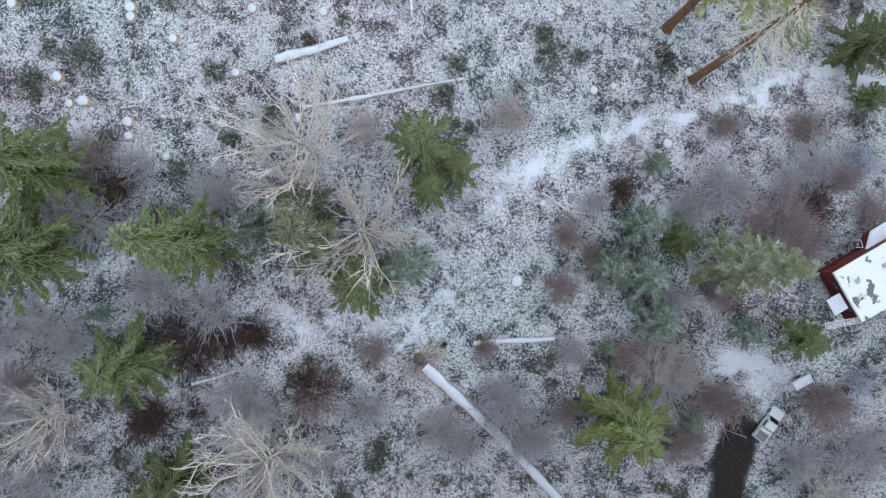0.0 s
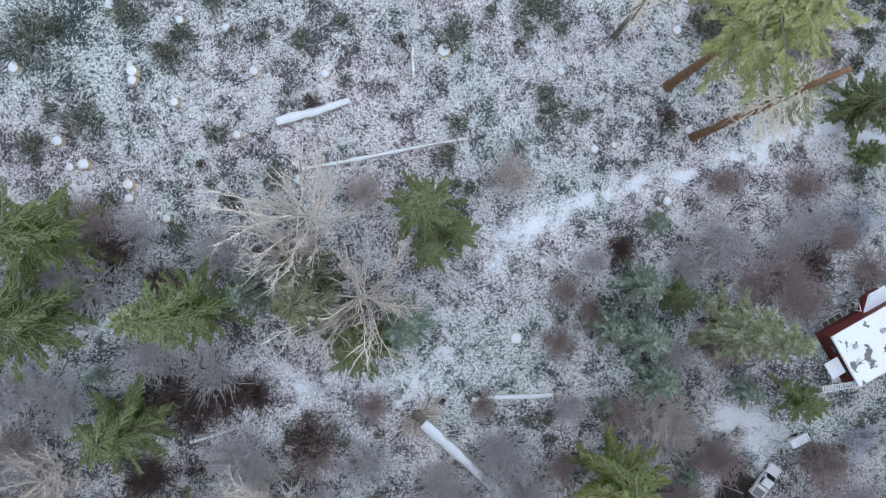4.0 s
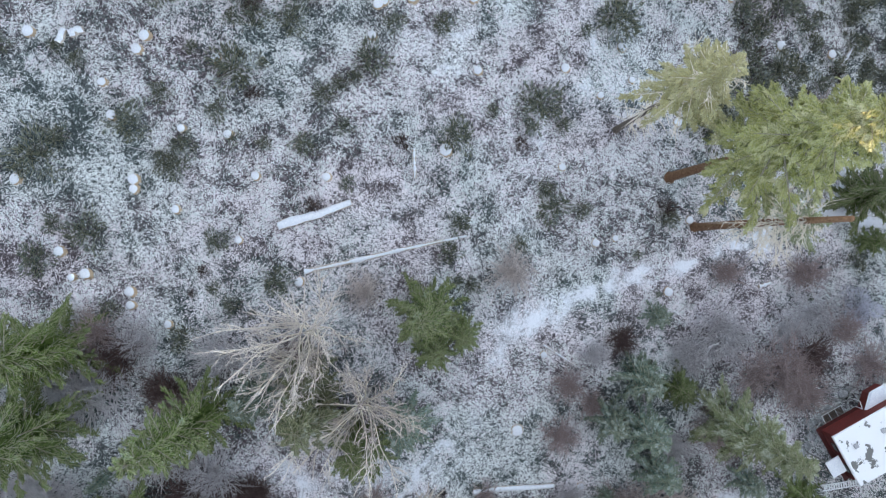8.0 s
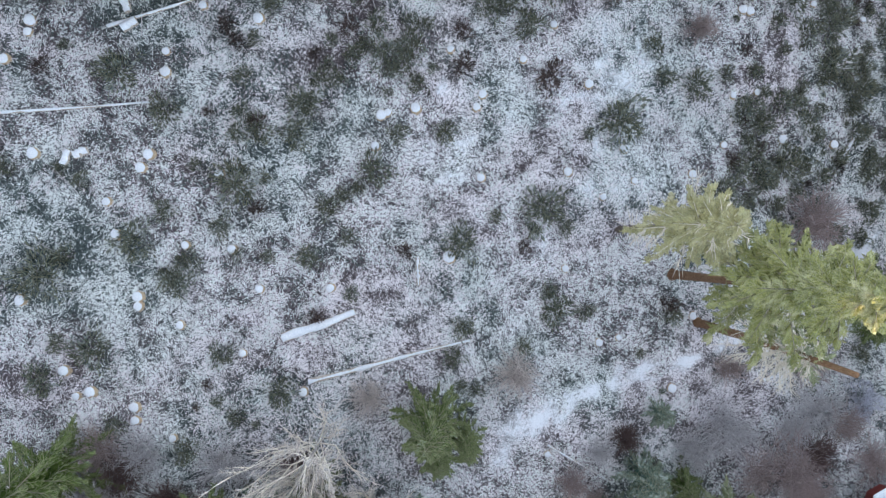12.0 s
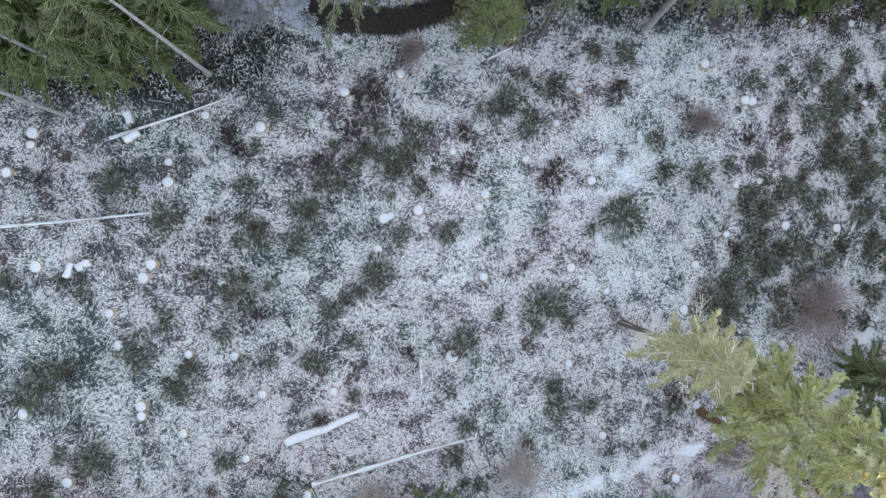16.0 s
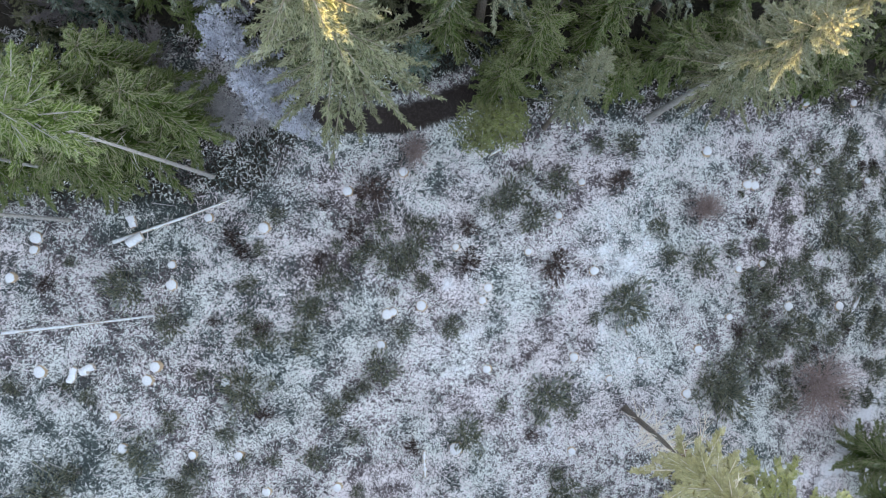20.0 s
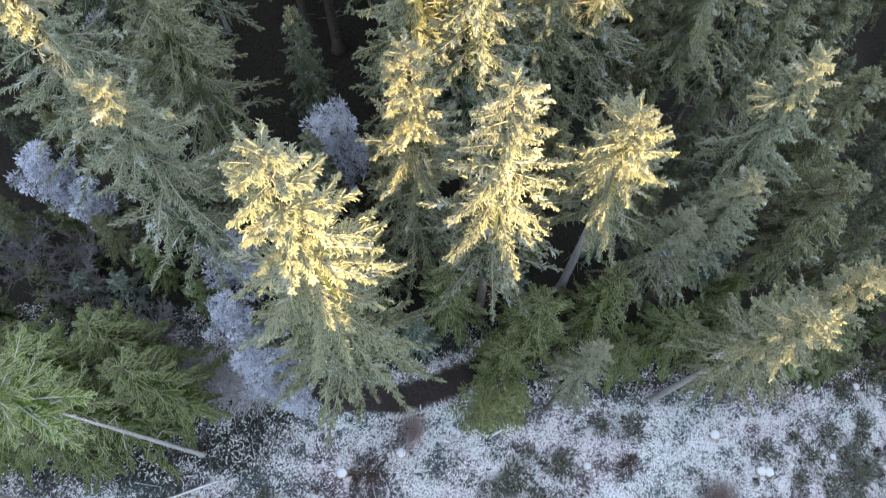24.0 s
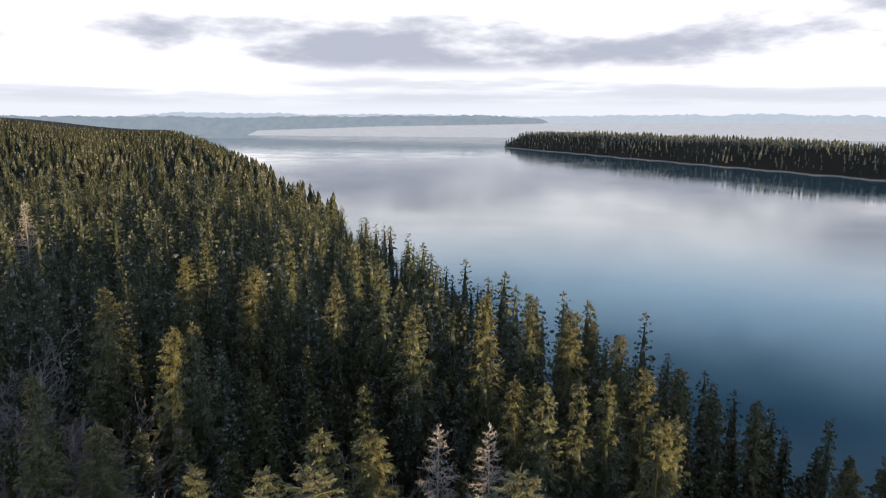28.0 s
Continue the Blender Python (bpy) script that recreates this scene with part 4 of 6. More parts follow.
# heights vary with x to shape where its shade ends
v, t = simple_conifers(back_xy, rng.uniform(0.92, 1.06, len(back_xy)) * np.interp(back_xy[:, 0], [20, 45, 62, 74, 88, 97], [54, 58, 61.5, 36.5, 36.5, 44.5]), 4, 6, 8, 0.15, 0.02)
stuff("south_wood", v, t, FAR_FIR_HAZED, "unseen tall conifer wood added to block the low sun", "forest")
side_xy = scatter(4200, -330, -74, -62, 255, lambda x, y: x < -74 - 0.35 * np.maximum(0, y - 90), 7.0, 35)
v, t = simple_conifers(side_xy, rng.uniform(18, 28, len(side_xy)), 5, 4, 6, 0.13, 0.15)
stuff("west_wood", v, t, FAR_FIR_HAZED, "conifer wood bordering the clearing uphill", "forest")

# out-of-view trees added to shade the flanks of the right-hand grove
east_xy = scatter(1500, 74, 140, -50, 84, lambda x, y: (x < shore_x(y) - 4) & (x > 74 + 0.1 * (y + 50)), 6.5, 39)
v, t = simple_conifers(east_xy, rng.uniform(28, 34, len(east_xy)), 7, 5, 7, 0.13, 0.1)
stuff("east_wood", v, t, FAR_FIR_HAZED, "unseen conifer wood added to shade the right-hand grove", "forest")


def ridge(name, pts, height, mat, label, z0=WATER_Z, seed=0, step=18.0):
    """A strip of far land with an uneven wooded top."""
    pts = np.array(pts, float)
    seg = np.hypot(*np.diff(pts, axis=0).T)
    s = np.concatenate([[0], np.cumsum(seg)])
    u = np.arange(0, s[-1], step)
    x, y = np.interp(u, s, pts[:, 0]), np.interp(u, s, pts[:, 1])
    env = smooth(0, 260, u) * smooth(s[-1], s[-1] - 260, u)
    h = height * (0.72 + 0.28 * vnoise(u, u * 0, 700, seed) + 0.12 * vnoise(u, u * 0, 150, seed + 1) + 0.10 * vnoise(u, u * 0, 20, seed + 2)) * env + 2
    n = len(u)
    d = np.stack([x, y - 58], -1)
    d /= np.linalg.norm(d, axis=1)[:, None]
    rows = []
    for back, f in ((0, 0.0), (4, 0.35), (60, 0.8), (140, 1.0), (400, 0.6)):
        rows.append(np.stack([x + d[:, 0] * back, y + d[:, 1] * back, z0 - 3 + (h + 3) * f], -1))
    vv = np.concatenate(rows)
    i = (np.arange(4)[:, None] * n + np.arange(n - 1)[None]).ravel()
    tt = np.concatenate([np.stack([i, i + 1, i + n + 1], -1), np.stack([i, i + n + 1, i + n], -1)])
    me = mesh_from(name, vv, tt, [mat])
    return tagged(new(name, me), label, "backdrop", kind="structure")


# these backdrops glow; their pale blue is haze put into the emission
HAZE_NEAR = haze_glow_mat("hazy_wood_glow", (0.30, 0.36, 0.42), (0.36, 0.42, 0.47), 1.0)
HAZE_FAR = haze_glow_mat("hazy_hills_glow", (0.56, 0.63, 0.72), (0.62, 0.69, 0.77), 1.0)
HAZE_PALE = haze_glow_mat("far_water_glow", (0.58, 0.59, 0.63), (0.66, 0.665, 0.70), 1.0)
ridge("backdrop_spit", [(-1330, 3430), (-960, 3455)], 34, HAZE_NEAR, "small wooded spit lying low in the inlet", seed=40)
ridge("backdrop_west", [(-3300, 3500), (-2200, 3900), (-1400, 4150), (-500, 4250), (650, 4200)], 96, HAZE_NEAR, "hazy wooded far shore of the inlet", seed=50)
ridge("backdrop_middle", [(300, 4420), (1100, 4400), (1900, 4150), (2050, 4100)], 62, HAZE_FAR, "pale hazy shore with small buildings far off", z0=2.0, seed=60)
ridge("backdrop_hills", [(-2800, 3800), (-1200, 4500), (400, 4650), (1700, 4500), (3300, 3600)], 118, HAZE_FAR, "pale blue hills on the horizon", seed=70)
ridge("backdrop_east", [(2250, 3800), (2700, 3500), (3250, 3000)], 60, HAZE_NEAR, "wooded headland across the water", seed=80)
# tilted glowing sheet added in place of the far water
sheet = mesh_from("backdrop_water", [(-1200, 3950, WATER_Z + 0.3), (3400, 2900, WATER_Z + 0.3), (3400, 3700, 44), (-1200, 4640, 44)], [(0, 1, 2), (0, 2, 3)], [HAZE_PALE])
tagged(new("backdrop_water", sheet), "glowing tilted sheet standing in for pale water beyond the island", "backdrop", kind="structure")



def far_house(x, y, z, w, h, rz):
    root = thing("far_house", "tiny pale building on the hazy far shore", "house", "far shore houses")
    child("wall", box_mesh("wall", (w, 0.6 * w, h), WHITE_PAINT, 0.0, (0, 0, h / 2 - 2)), root)

    def gable(bm):
        a, b, t = w * 0.54, w * 0.34, h - 2
        vs = [bm.verts.new(p) for p in ((-a, -b, t), (a, -b, t), (a, b, t), (-a, b, t), (-a, 0, t + 0.45 * h), (a, 0, t + 0.45 * h))]
        for f in ((0, 1, 5, 4), (2, 3, 4, 5), (0, 4, 3), (1, 2, 5), (3, 2, 1, 0)):
            bm.faces.new([vs[i] for i in f])
    child("roof", bm_mesh("roof", gable, METAL), root, "grey roof")
    root.matrix_basis = pose(x, y, z, 0, 0, rz)


for i in range(11):
    far_house(330 + 31 * i + rnd.uniform(-8, 8), 4172 - 3 * i, WATER_Z + 3 + rnd.uniform(0, 6), rnd.uniform(13, 24), rnd.uniform(6, 9), rnd.uniform(-20, 20))
for i in range(12):
    far_house(1420 + 34 * i + rnd.uniform(-9, 9), 4235 - 9 * i, 4 + rnd.uniform(0, 7), rnd.uniform(13, 24), rnd.uniform(6, 9), rnd.uniform(-20, 20))

# ---- conifers of the wood ----
FIRS = [conifer(s, 42, c, rd, int(1.5 * lb), 42, 3, m, bk, dr, power=0.66, fine=0.42, hang=0.45, limb_mat=LIMB) for s, c, rd, lb, m, dr, bk in ((1, 0.15, 6.4, 120, FIR_WARM, 0.5, BARK), (2, 0.34, 6.2, 84, FIR, 0.65, BARK), (3, 0.5, 6.2, 74, FIR_WARM, 0.4, BARK_PALE), (4, 0.34, 5.6, 80, FIR, 0.6, BARK), (5, 0.40, 6.8, 78, FIR, 0.7, BARK))]
NEAR_FIRS = [conifer(s, 42, c, rd, int(1.3 * lb), 26, 2, m, BARK, dr, power=0.62, fine=0.52, hang=0.4, limb_mat=LIMB) for s, c, rd, lb, m, dr in ((111, 0.25, 6.4, 110, FIR_WARM, 0.5), (112, 0.34, 6.2, 96, FIR, 0.6), (113, 0.4, 6.0, 90, FIR_WARM, 0.55))]
GREEN_FIRS = [conifer(19, 42, 0.80, 4.6, 40, 26, 2, FIR_GREEN, BARK_PALE, 0.4, 0.25, fine=0.7, power=0.5, stubs=16)]
MID_FIRS = [conifer(s, 42, c, rd, 84, 17, 2, m, BARK, 0.55, power=0.9, fine=0.8, hang=0.35, ragged=0.3) for s, c, rd, m in ((15, 0.24, 9.2, MID_FIR), (16, 0.32, 9.6, MID_WARM), (17, 0.18, 8.8, MID_FIR), (18, 0.36, 9.2, MID_WARM))]
THIN_FIRS = [conifer(s, 42, c, rd, 80, 10, 1, m, BARK, 0.55, power=0.95, fine=0.85, hang=0.35, ragged=0.3) for s, c, rd, m in ((11, 0.22, 9.6, DARK_FIR), (12, 0.3, 10.0, DARK_WARM), (13, 0.18, 9.2, DARK_FIR), (14, 0.36, 9.4, DARK_WARM))]
DYING_FIR = [conifer(6, 42, 0.5, 6.8, 84, 10, 2, FIR_PALE, BARK_RED, 0.3, 0.62, 0.4, dead=0.8, broken=True, fine=0.8, limb_mat=TWIG)]
CLEARING_FIRS = [conifer(7, 42, 0.48, 6.6, 74, 30, 2, FIR_LIME_SUNLIT, BARK_RED, 0.35, 0.55, fine=0.8, limb_mat=LIMB), conifer(8, 42, 0.62, 5.4, 70, 34, 2, FIR_STRAW_SUNLIT, BARK, 0.35, 0.45, dead=0.3, stubs=90, fine=0.8, limb_mat=TWIG), conifer(9, 42, 0.10, 6.4, 84, 26, 2, FIR_PALE, BARK, 0.45, 0.5, fine=0.8, limb_mat=LIMB)]
SPRUCES = [conifer(s, 18, 0.04, 4.2, 60, 20, 2, m, BARK, 0.35, 0.26, 0.2, power=0.8, stubs=0, fan=0.8, fine=0.8, whorl=6, limb_mat=LIMB, puff=0.1) for s, m in ((21, SPRUCE), (22, FROSTED), (23, GREENLEAF))]
BROAD = [conifer(s, 16, 0.05, 4.6, 60, 20, 2, m, BARK, 0.5, 0.3, 0.4, power=0.55, stubs=0, fan=0.9, fine=0.8, whorl=6, limb_mat=LIMB, puff=0.1) for s, m in ((26, FIR_WARM), (27, FROSTED), (28, SPRUCE), (29, FIR_GREEN))]
SMALL_BROAD = [conifer(s, 16, 0.03, 5.0, 40, 12, 2, m, BARK, 0.45, 0.3, 0.4, power=0.6, stubs=0, fan=0.8, whorl=5, limb_mat=LIMB, puff=0.1) for s, m in ((36, FIR_WARM), (37, FROSTED), (38, SPRUCE))]
PALE_BARE = [bare_tree(s, 16, 7.5) for s in (51, 52, 53)]
SNAGS = [conifer(s, 40, 0.3, 5.4, 120, 2, 1, WHITELEAF, BARK_PALE, 0.35, 0.4, 0.3, power=0.8, dead=0.98, limb_mat=TWIG_DEAD) for s in (61, 62)] + [conifer(63, 40, 0.55, 3.6, 16, 2, 1, WHITELEAF, BARK_PALE, 0.3, 0.3, 0.4, dead=0.97, limb_mat=TWIG_DEAD)]
HOAR = [leaf_tree(s) for s in (71, 72)]
DIM_BARE = [bare_tree(s, 16, 5.0, TWIG_DIM, BARK_PALE, 18, 0.16, TWIG_DIM) for s in (55, 56)]
GREEN_TREES = [leaf_tree(s, 12, 2.5, 1900, GREENLEAF, BARK_PALE, 0.3, 0.45) for s in (73, 74)]
taken = []


def fir(x, y, h, k=None, label="tall conifer with frosted lower boughs standing in the wood", wide=1.0, moulds=FIRS, group="wood conifers", lean=(0, 0)):
    taken.append((x, y))
    k = rnd.randrange(len(moulds)) if k is None else k
    base = 42
    return plant("conifer", moulds[k], PARTS3, x, y, h / base, label, "conifer", group, rnd.uniform(0, 360), lean, wide)


# the edge of the wood
EDGE = ((-10.8, 75.0, 51.5, 0, 1.1), (2.4, 82.2, 50, 1, 0.95), (13, 87, 44, 2, 1.05), (24.5, 73.7, 44, 2, 0.85), (30.4, 76.5, 43, 0, 0.85), (10.7, 71.9, 33, 3, 0.75), (28.5, 94.5, 42, 4, 1.0), (-32.7, 94.1, 45, 4, 1.1), (-24, 84, 42, 4, 1.1), (-4.4, 88.2, 43, 0, 1.0), (19.5, 84, 32, 4, 1.0), (24, 86, 36, 1, 1.0))
for x, y, h, k, wd in EDGE:
    fir(x, y, h, k, "tall bare-trunked fir with a sunlit top at the wood's edge", wd)
for x, y, h in ((-27.8, 65.4, 41), (-42.5, 65.5, 38), (-43.4, 60.4, 40)):
    fir(x, y, h, 0, "tall green conifer with a long pale bare trunk", 1.0, GREEN_FIRS)
NEAR_WOOD = ((-21.1, 122.1, 44), (-16.7, 119, 46), (-10.5, 119.5, 38), (-29.1, 109.6, 42), (-26.8, 99.9, 40), (4, 128.7, 45), (5.6, 121.5, 43), (-1.6, 117.8, 42), (12.3, 126.6, 44), (16.6, 127.4, 42), (21.1, 130.1, 43), (24.9, 129.4, 42), (40.4, 134.4, 42), (30.1, 126.8, 42), (24.8, 118.3, 40), (18.3, 116.4, 37), (24.2, 109.7, 42), (29.4, 110.5, 40), (35.3, 111.6, 40), (-4.3, 100.4, 43), (0.6, 98.7, 42), (3.3, 104.2, 40), (8.1, 104.5, 39), (13.1, 105.7, 39))
DARK_WOOD = ((-45, 116, 42), (-36.6, 110.4, 38), (-58, 144, 38), (-53, 151, 36), (-35, 138, 36), (-14, 146.6, 38), (-20, 144.6, 38), (-8.5, 122, 32), (19.7, 110.5, 32), (57.5, 136, 34), (60.4, 154.6, 34), (68, 157.8, 34), (-39, 118, 36), (46, 118, 33), (40, 100, 36), (37, 90, 34), (-5.5, 115.3, 34))
BACK_WOOD = ((-80.6, 207.8, 42), (-53, 176.7, 42), (-49.6, 178.8, 42), (-10.8, 196.4, 42), (3.1, 198.1, 46), (15, 229.4, 42), (7.8, 169.3, 40), (11.6, 165.1, 42), (17.8, 169.5, 42), (23.5, 174.9, 42), (33.6, 187.7, 42), (28.8, 158.8, 43), (32.3, 163.5, 43), (49.8, 216.3, 38), (53.9, 204.2, 37), (64.2, 208, 40), (78.2, 203.6, 38), (71.5, 180.6, 38), (80.9, 186.2, 38), (36.7, 224.2, 40), (25.3, 223.3, 42), (36.5, 252.3, 38), (-55.3, 233.4, 42), (-32.3, 256.7, 43), (-21.8, 231.2, 43), (-33.3, 226, 40), (-49.7, 251.5, 42), (-60.8, 244.9, 40), (-54, 236, 40), (-81.5, 255.9, 40), (-68.2, 160.4, 40), (-77.7, 262, 44))
for x, y, h in NEAR_WOOD:
    fir(x, y, h + 0.5, moulds=NEAR_FIRS, wide=rnd.uniform(1.0, 1.28))
for x, y, h in DARK_WOOD:
    fir(x, y, h, moulds=MID_FIRS, wide=rnd.uniform(0.85, 1.05))
for x, y, h in BACK_WOOD:
    fir(x, y, h + 0.5, moulds=MID_FIRS, wide=rnd.uniform(0.6, 0.85))
for x, y, h, k, wd in ((8, 79, 19, 3, 1.3), (5.1, 75.8, 12, 3, 1.4), (24.4, 79.6, 15, 2, 1.3), (29.1, 80.7, 17, 3, 1.2), (33, 79, 14, 2, 1.2), (15.3, 81.2, 22, 3, 1.1), (-1.0, 81.4, 19, 2, 1.1), (-9, 86, 17, 0, 1.2), (40, 80, 12, 3, 1.3), (46, 82, 15, 2, 1.2), (19, 77.5, 10, 3, 1.4)):
    taken.append((x, y))
    plant("evergreen", BROAD[k], PARTS3, x, y, h / 16, "bushy green conifer filling the gap at the wood's edge", "evergreen", "edge evergreens", rnd.uniform(0, 360), (0, 0), wd * 16 / h * 0.9 if h > 16 else wd)
for x, y, h, k in ((-4.8, 140.9, 43, 0), (2.3, 144.8, 42, 1), (-183, 342, 46, 0), (-58, 131, 36, 1), (-32.1, 121.9, 41, 2)):
    taken.append((x, y))
    plant("bare_conifer", SNAGS[k], PARTS3, x, y, h / 40, "dead grey conifer with bare frosted branches", "conifer", "wood conifers", rnd.uniform(0, 360))
more = scatter(4200, -125, 96, 86, 258, lambda x, y: (x < shore_x(y) - 4) & (np.abs(x) < 0.8 * (y - 20)) & (seg_dist(x, y, TRACK) > 3.5) & (np.hypot(x + 32, y - 133) > 6) & (np.hypot(x + 22, y - 143) > 5) & (np.hypot(x - 72, y - 169) > 7) & (seg_dist(x, y, ((42, 124), (72, 169))) > 5.5) & (seg_dist(x, y, ((-22, 110), (-32, 133))) > 4.5), 6.4, 36, taken)
near_first = more[np.argsort(more[:, 1])]
for x, y in near_first[:290]:
    fir(x, y, rnd.uniform(14, 27) if y < 135 else rnd.uniform(20, 31), moulds=MID_FIRS if y < 150 else THIN_FIRS, wide=rnd.uniform(0.65, 0.95))
rest = near_first[290:]
v, t = repeat_mesh(LIGHT, rest, rng.uniform(24, 33, len(rest)), 6, 42, (0.62, 0.9))
stuff("inner_wood", v, t, FAR_FIR_HAZED, "conifers standing close together in the wood", "forest")

# young growth under the first trees
young = scatter(400, -60, 66, 74, 92, lambda x, y: (y > 75 + 0.06 * np.maximum(x, 0)) & (seg_dist(x, y, TRACK) > 3.2), 3.4, 37, taken)
for x, y in young[:100]:
    k = rnd.randrange(3)
    plant("young_conifer", SMALL_BROAD[k], PARTS3, x, y, rnd.uniform(5, 13) / 16, "young conifer in the shade at the wood's edge", "conifer", "young conifers", rnd.uniform(0, 360), (0, 0), rnd.uniform(0.7, 1.0))

# ---- trees in and round the clearing ----
fir(34.4, 23.3, 39, 0, "half-dead fir with a bare reddish trunk and broken top", 1.0, DYING_FIR, "clearing firs")
fir(30.4, 30.0, 47.5, 0, "huge fir with a bare trunk and sun-tinted olive crown", 1.0, CLEARING_FIRS, "clearing firs")
fir(22.5, 36.0, 37, 1, "fir with a sun-tinted yellowish crown over dead lower branches", 1.05, CLEARING_FIRS, "clearing firs")
fir(36.5, -2, 29, 2, "slender fir rising beside the house", 1.15, CLEARING_FIRS, "clearing firs")


def spruce(x, y, h, k=0, label="young spruce with tiered green boughs in the clearing", wide=1.0):
    return plant("spruce", SPRUCES[k], PARTS3, x, y, h / 18, label, "spruce", "clearing spruces", rnd.uniform(0, 360), (0, 0), wide)


def broad(x, y, h, k=0, label="bushy evergreen with a rounded crown in the clearing", wide=1.0):
    return plant("evergreen", (BROAD if h > 9.5 else SMALL_BROAD)[k], PARTS3, x, y, h / 16, label, "evergreen", "clearing evergreens", rnd.uniform(0, 360), (0, 0), wide)


for x, y, h in ((-29.5, 71, 20), (-34, 68, 22), (-38, 72, 21), (-33.5, 75, 19), (-42, 69, 22), (-47, 66, 20), (-38, 65.5, 16), (-46, 73, 21)):
    broad(x, y, h, 3, "dark green conifer under taller pale-trunked trees", 1.0)
spruce(-2.2, 12.5, 18, wide=1.25)
spruce(2.0, 9.6, 13, 0, wide=1.0)
spruce(-1.5, 7.5, 11, 0, wide=1.3)
spruce(-27.5, 0.9, 26, 0, wide=0.9)
spruce(-22, 2.5, 13, 1, "frosted young spruce among taller trees", 1.2)
broad(-15, 1.5, 22, 0, wide=0.8)
broad(-10, -4, 14, 2, wide=1.2)
broad(-5, -2, 10, 1, "frosted evergreen thicket under a bare tree", 1.5)
broad(-16, 5, 15, 0)
broad(-43, 9, 17, 3, wide=1.25)
broad(-45, 0, 17, 2, wide=1.4)
spruce(-40, -7.5, 6, 1, "small frosted spruce beside the trail")
broad(-36.5, -13.2, 13, 2, "bushy green conifer with pale tips beside a snowy bank", 1.5)
broad(-33, -29, 15, 3, wide=1.4)
spruce(23.6, -23.0, 18, 2, "bright green bushy conifer in the lower clearing", 1.75)
for x, y, h in ((26, 3.2, 10), (22.3, -2.7, 9), (26.6, -4.1, 11), (28.7, -9.8, 10), (28.4, 11.3, 6), (41, -11, 7), (22.4, -13.6, 4), (34.5, -23.8, 5)):
    spruce(x, y, h * 1.1, 1, "blue-green evergreen dusted with frost", 1.55)
for x, y, h in ((31.8, 1.4, 7), (46.6, -11.6, 8), (58.1, 28.1, 12), (60.9, 21.6, 6)):
    broad(x, y, h, 2, "dark green conifer beside the snowy trail", 1.5)
for x, y, h, k, wd in ((-15, 11, 24, 0, 0.48), (-9.5, 2, 18, 1, 0.75), (-21.4, -25.5, 16, 2, 1.05), (-45, -19, 11, 1, 0.95), (51, -33, 9, 0, 1.0), (-17, 7, 17, 2, 0.52)):
    plant("bare_tree", PALE_BARE[k], ("trunk", "branchwork"), x, y, h / 16, "leafless broadleaf tree with pale frosted branches", "tree", "bare trees", rnd.uniform(0, 360), (0, 0), wd)
for x, y, h in ((-33.4, 78.3, 9), (-41.5, 83.3, 10), (-48.3, 86, 11), (-43, 88, 9)):
    plant("bare_tree", DIM_BARE[rnd.randrange(2)], ("trunk", "branchwork"), x, y, h / 16, "leafless broadleaf tree in the shade of the wood", "tree", "bare trees", rnd.uniform(0, 360))
for x, y, h in ((-60, 163, 26), (-52, 158, 24), (-66, 150, 26), (-40, 150, 22), (-22, 165, 22), (-75, 165, 28), (-46, 130, 22), (-70, 182, 26), (-12, 132, 17), (-27, 152, 20), (-88, 190, 28), (-62, 172, 25), (-15, 158, 22), (-98, 205, 28), (-80, 178, 27)):
    plant("bare_tree", DIM_BARE[rnd.randrange(2)], ("trunk", "branchwork"), x, y, h / 16, "leafless grey-brown broadleaf tree among the conifers", "tree", "bare trees", rnd.uniform(0, 360))
for x, y, h, k in ((-16.6, 70.6, 12, 0), (-20.1, 73.5, 15, 1), (-22.0, 77.5, 16, 0), (-22.8, 84.3, 18, 1), (-14.2, 97.4, 20, 1), (-43, 92, 18, 0), (-42, 116, 19, 1), (-39, 90, 15, 0)):
    plant("frosted_tree", HOAR[k], PARTS3, x, y, h / 24, "evergreen broadleaf tree white with hoar frost", "tree", "frosted trees", rnd.uniform(0, 360), (0, 0), 0.85)
for x, y, h, k in ((1.7, 70.1, 13, 0), (4.0, 70.3, 14, 1), (5.2, 70.8, 12, 0), (-33, 68, 8, 1), (12, 76, 9, 1)):
    plant("leafy_tree", GREEN_TREES[k], PARTS3, x, y, h / 12, "slim pale-stemmed tree with green leaves at the wood's edge", "tree", "green trees", rnd.uniform(0, 360))

# ---- shrubs and bushes ----
SHRUB_RED = [bare_shrub(s, mat=TWIG_RED) for s in (81, 82)]
SHRUB_DARK = [bare_shrub(s, stems=150, mat=TWIG_DARK) for s in (87, 88)]
SHRUB_PALE = [bare_shrub(s, mat=TWIG_FINE) for s in (83, 84)]
SHRUB_GREY = [bare_shrub(s, mat=TWIG_GREY) for s in (85, 86)]


def shrub(x, y, r, moulds, label):
    ob = tagged(new("bare_shrub", moulds[rnd.randrange(2)]), label, "shrub", "bare shrubs")
    ob.matrix_basis = pose(x, y, float(ground(x, y)), 0, 0, rnd.uniform(0, 360)) @ Matrix.Diagonal((r / 2.1, r / 2.1, r / 2.8, 1))


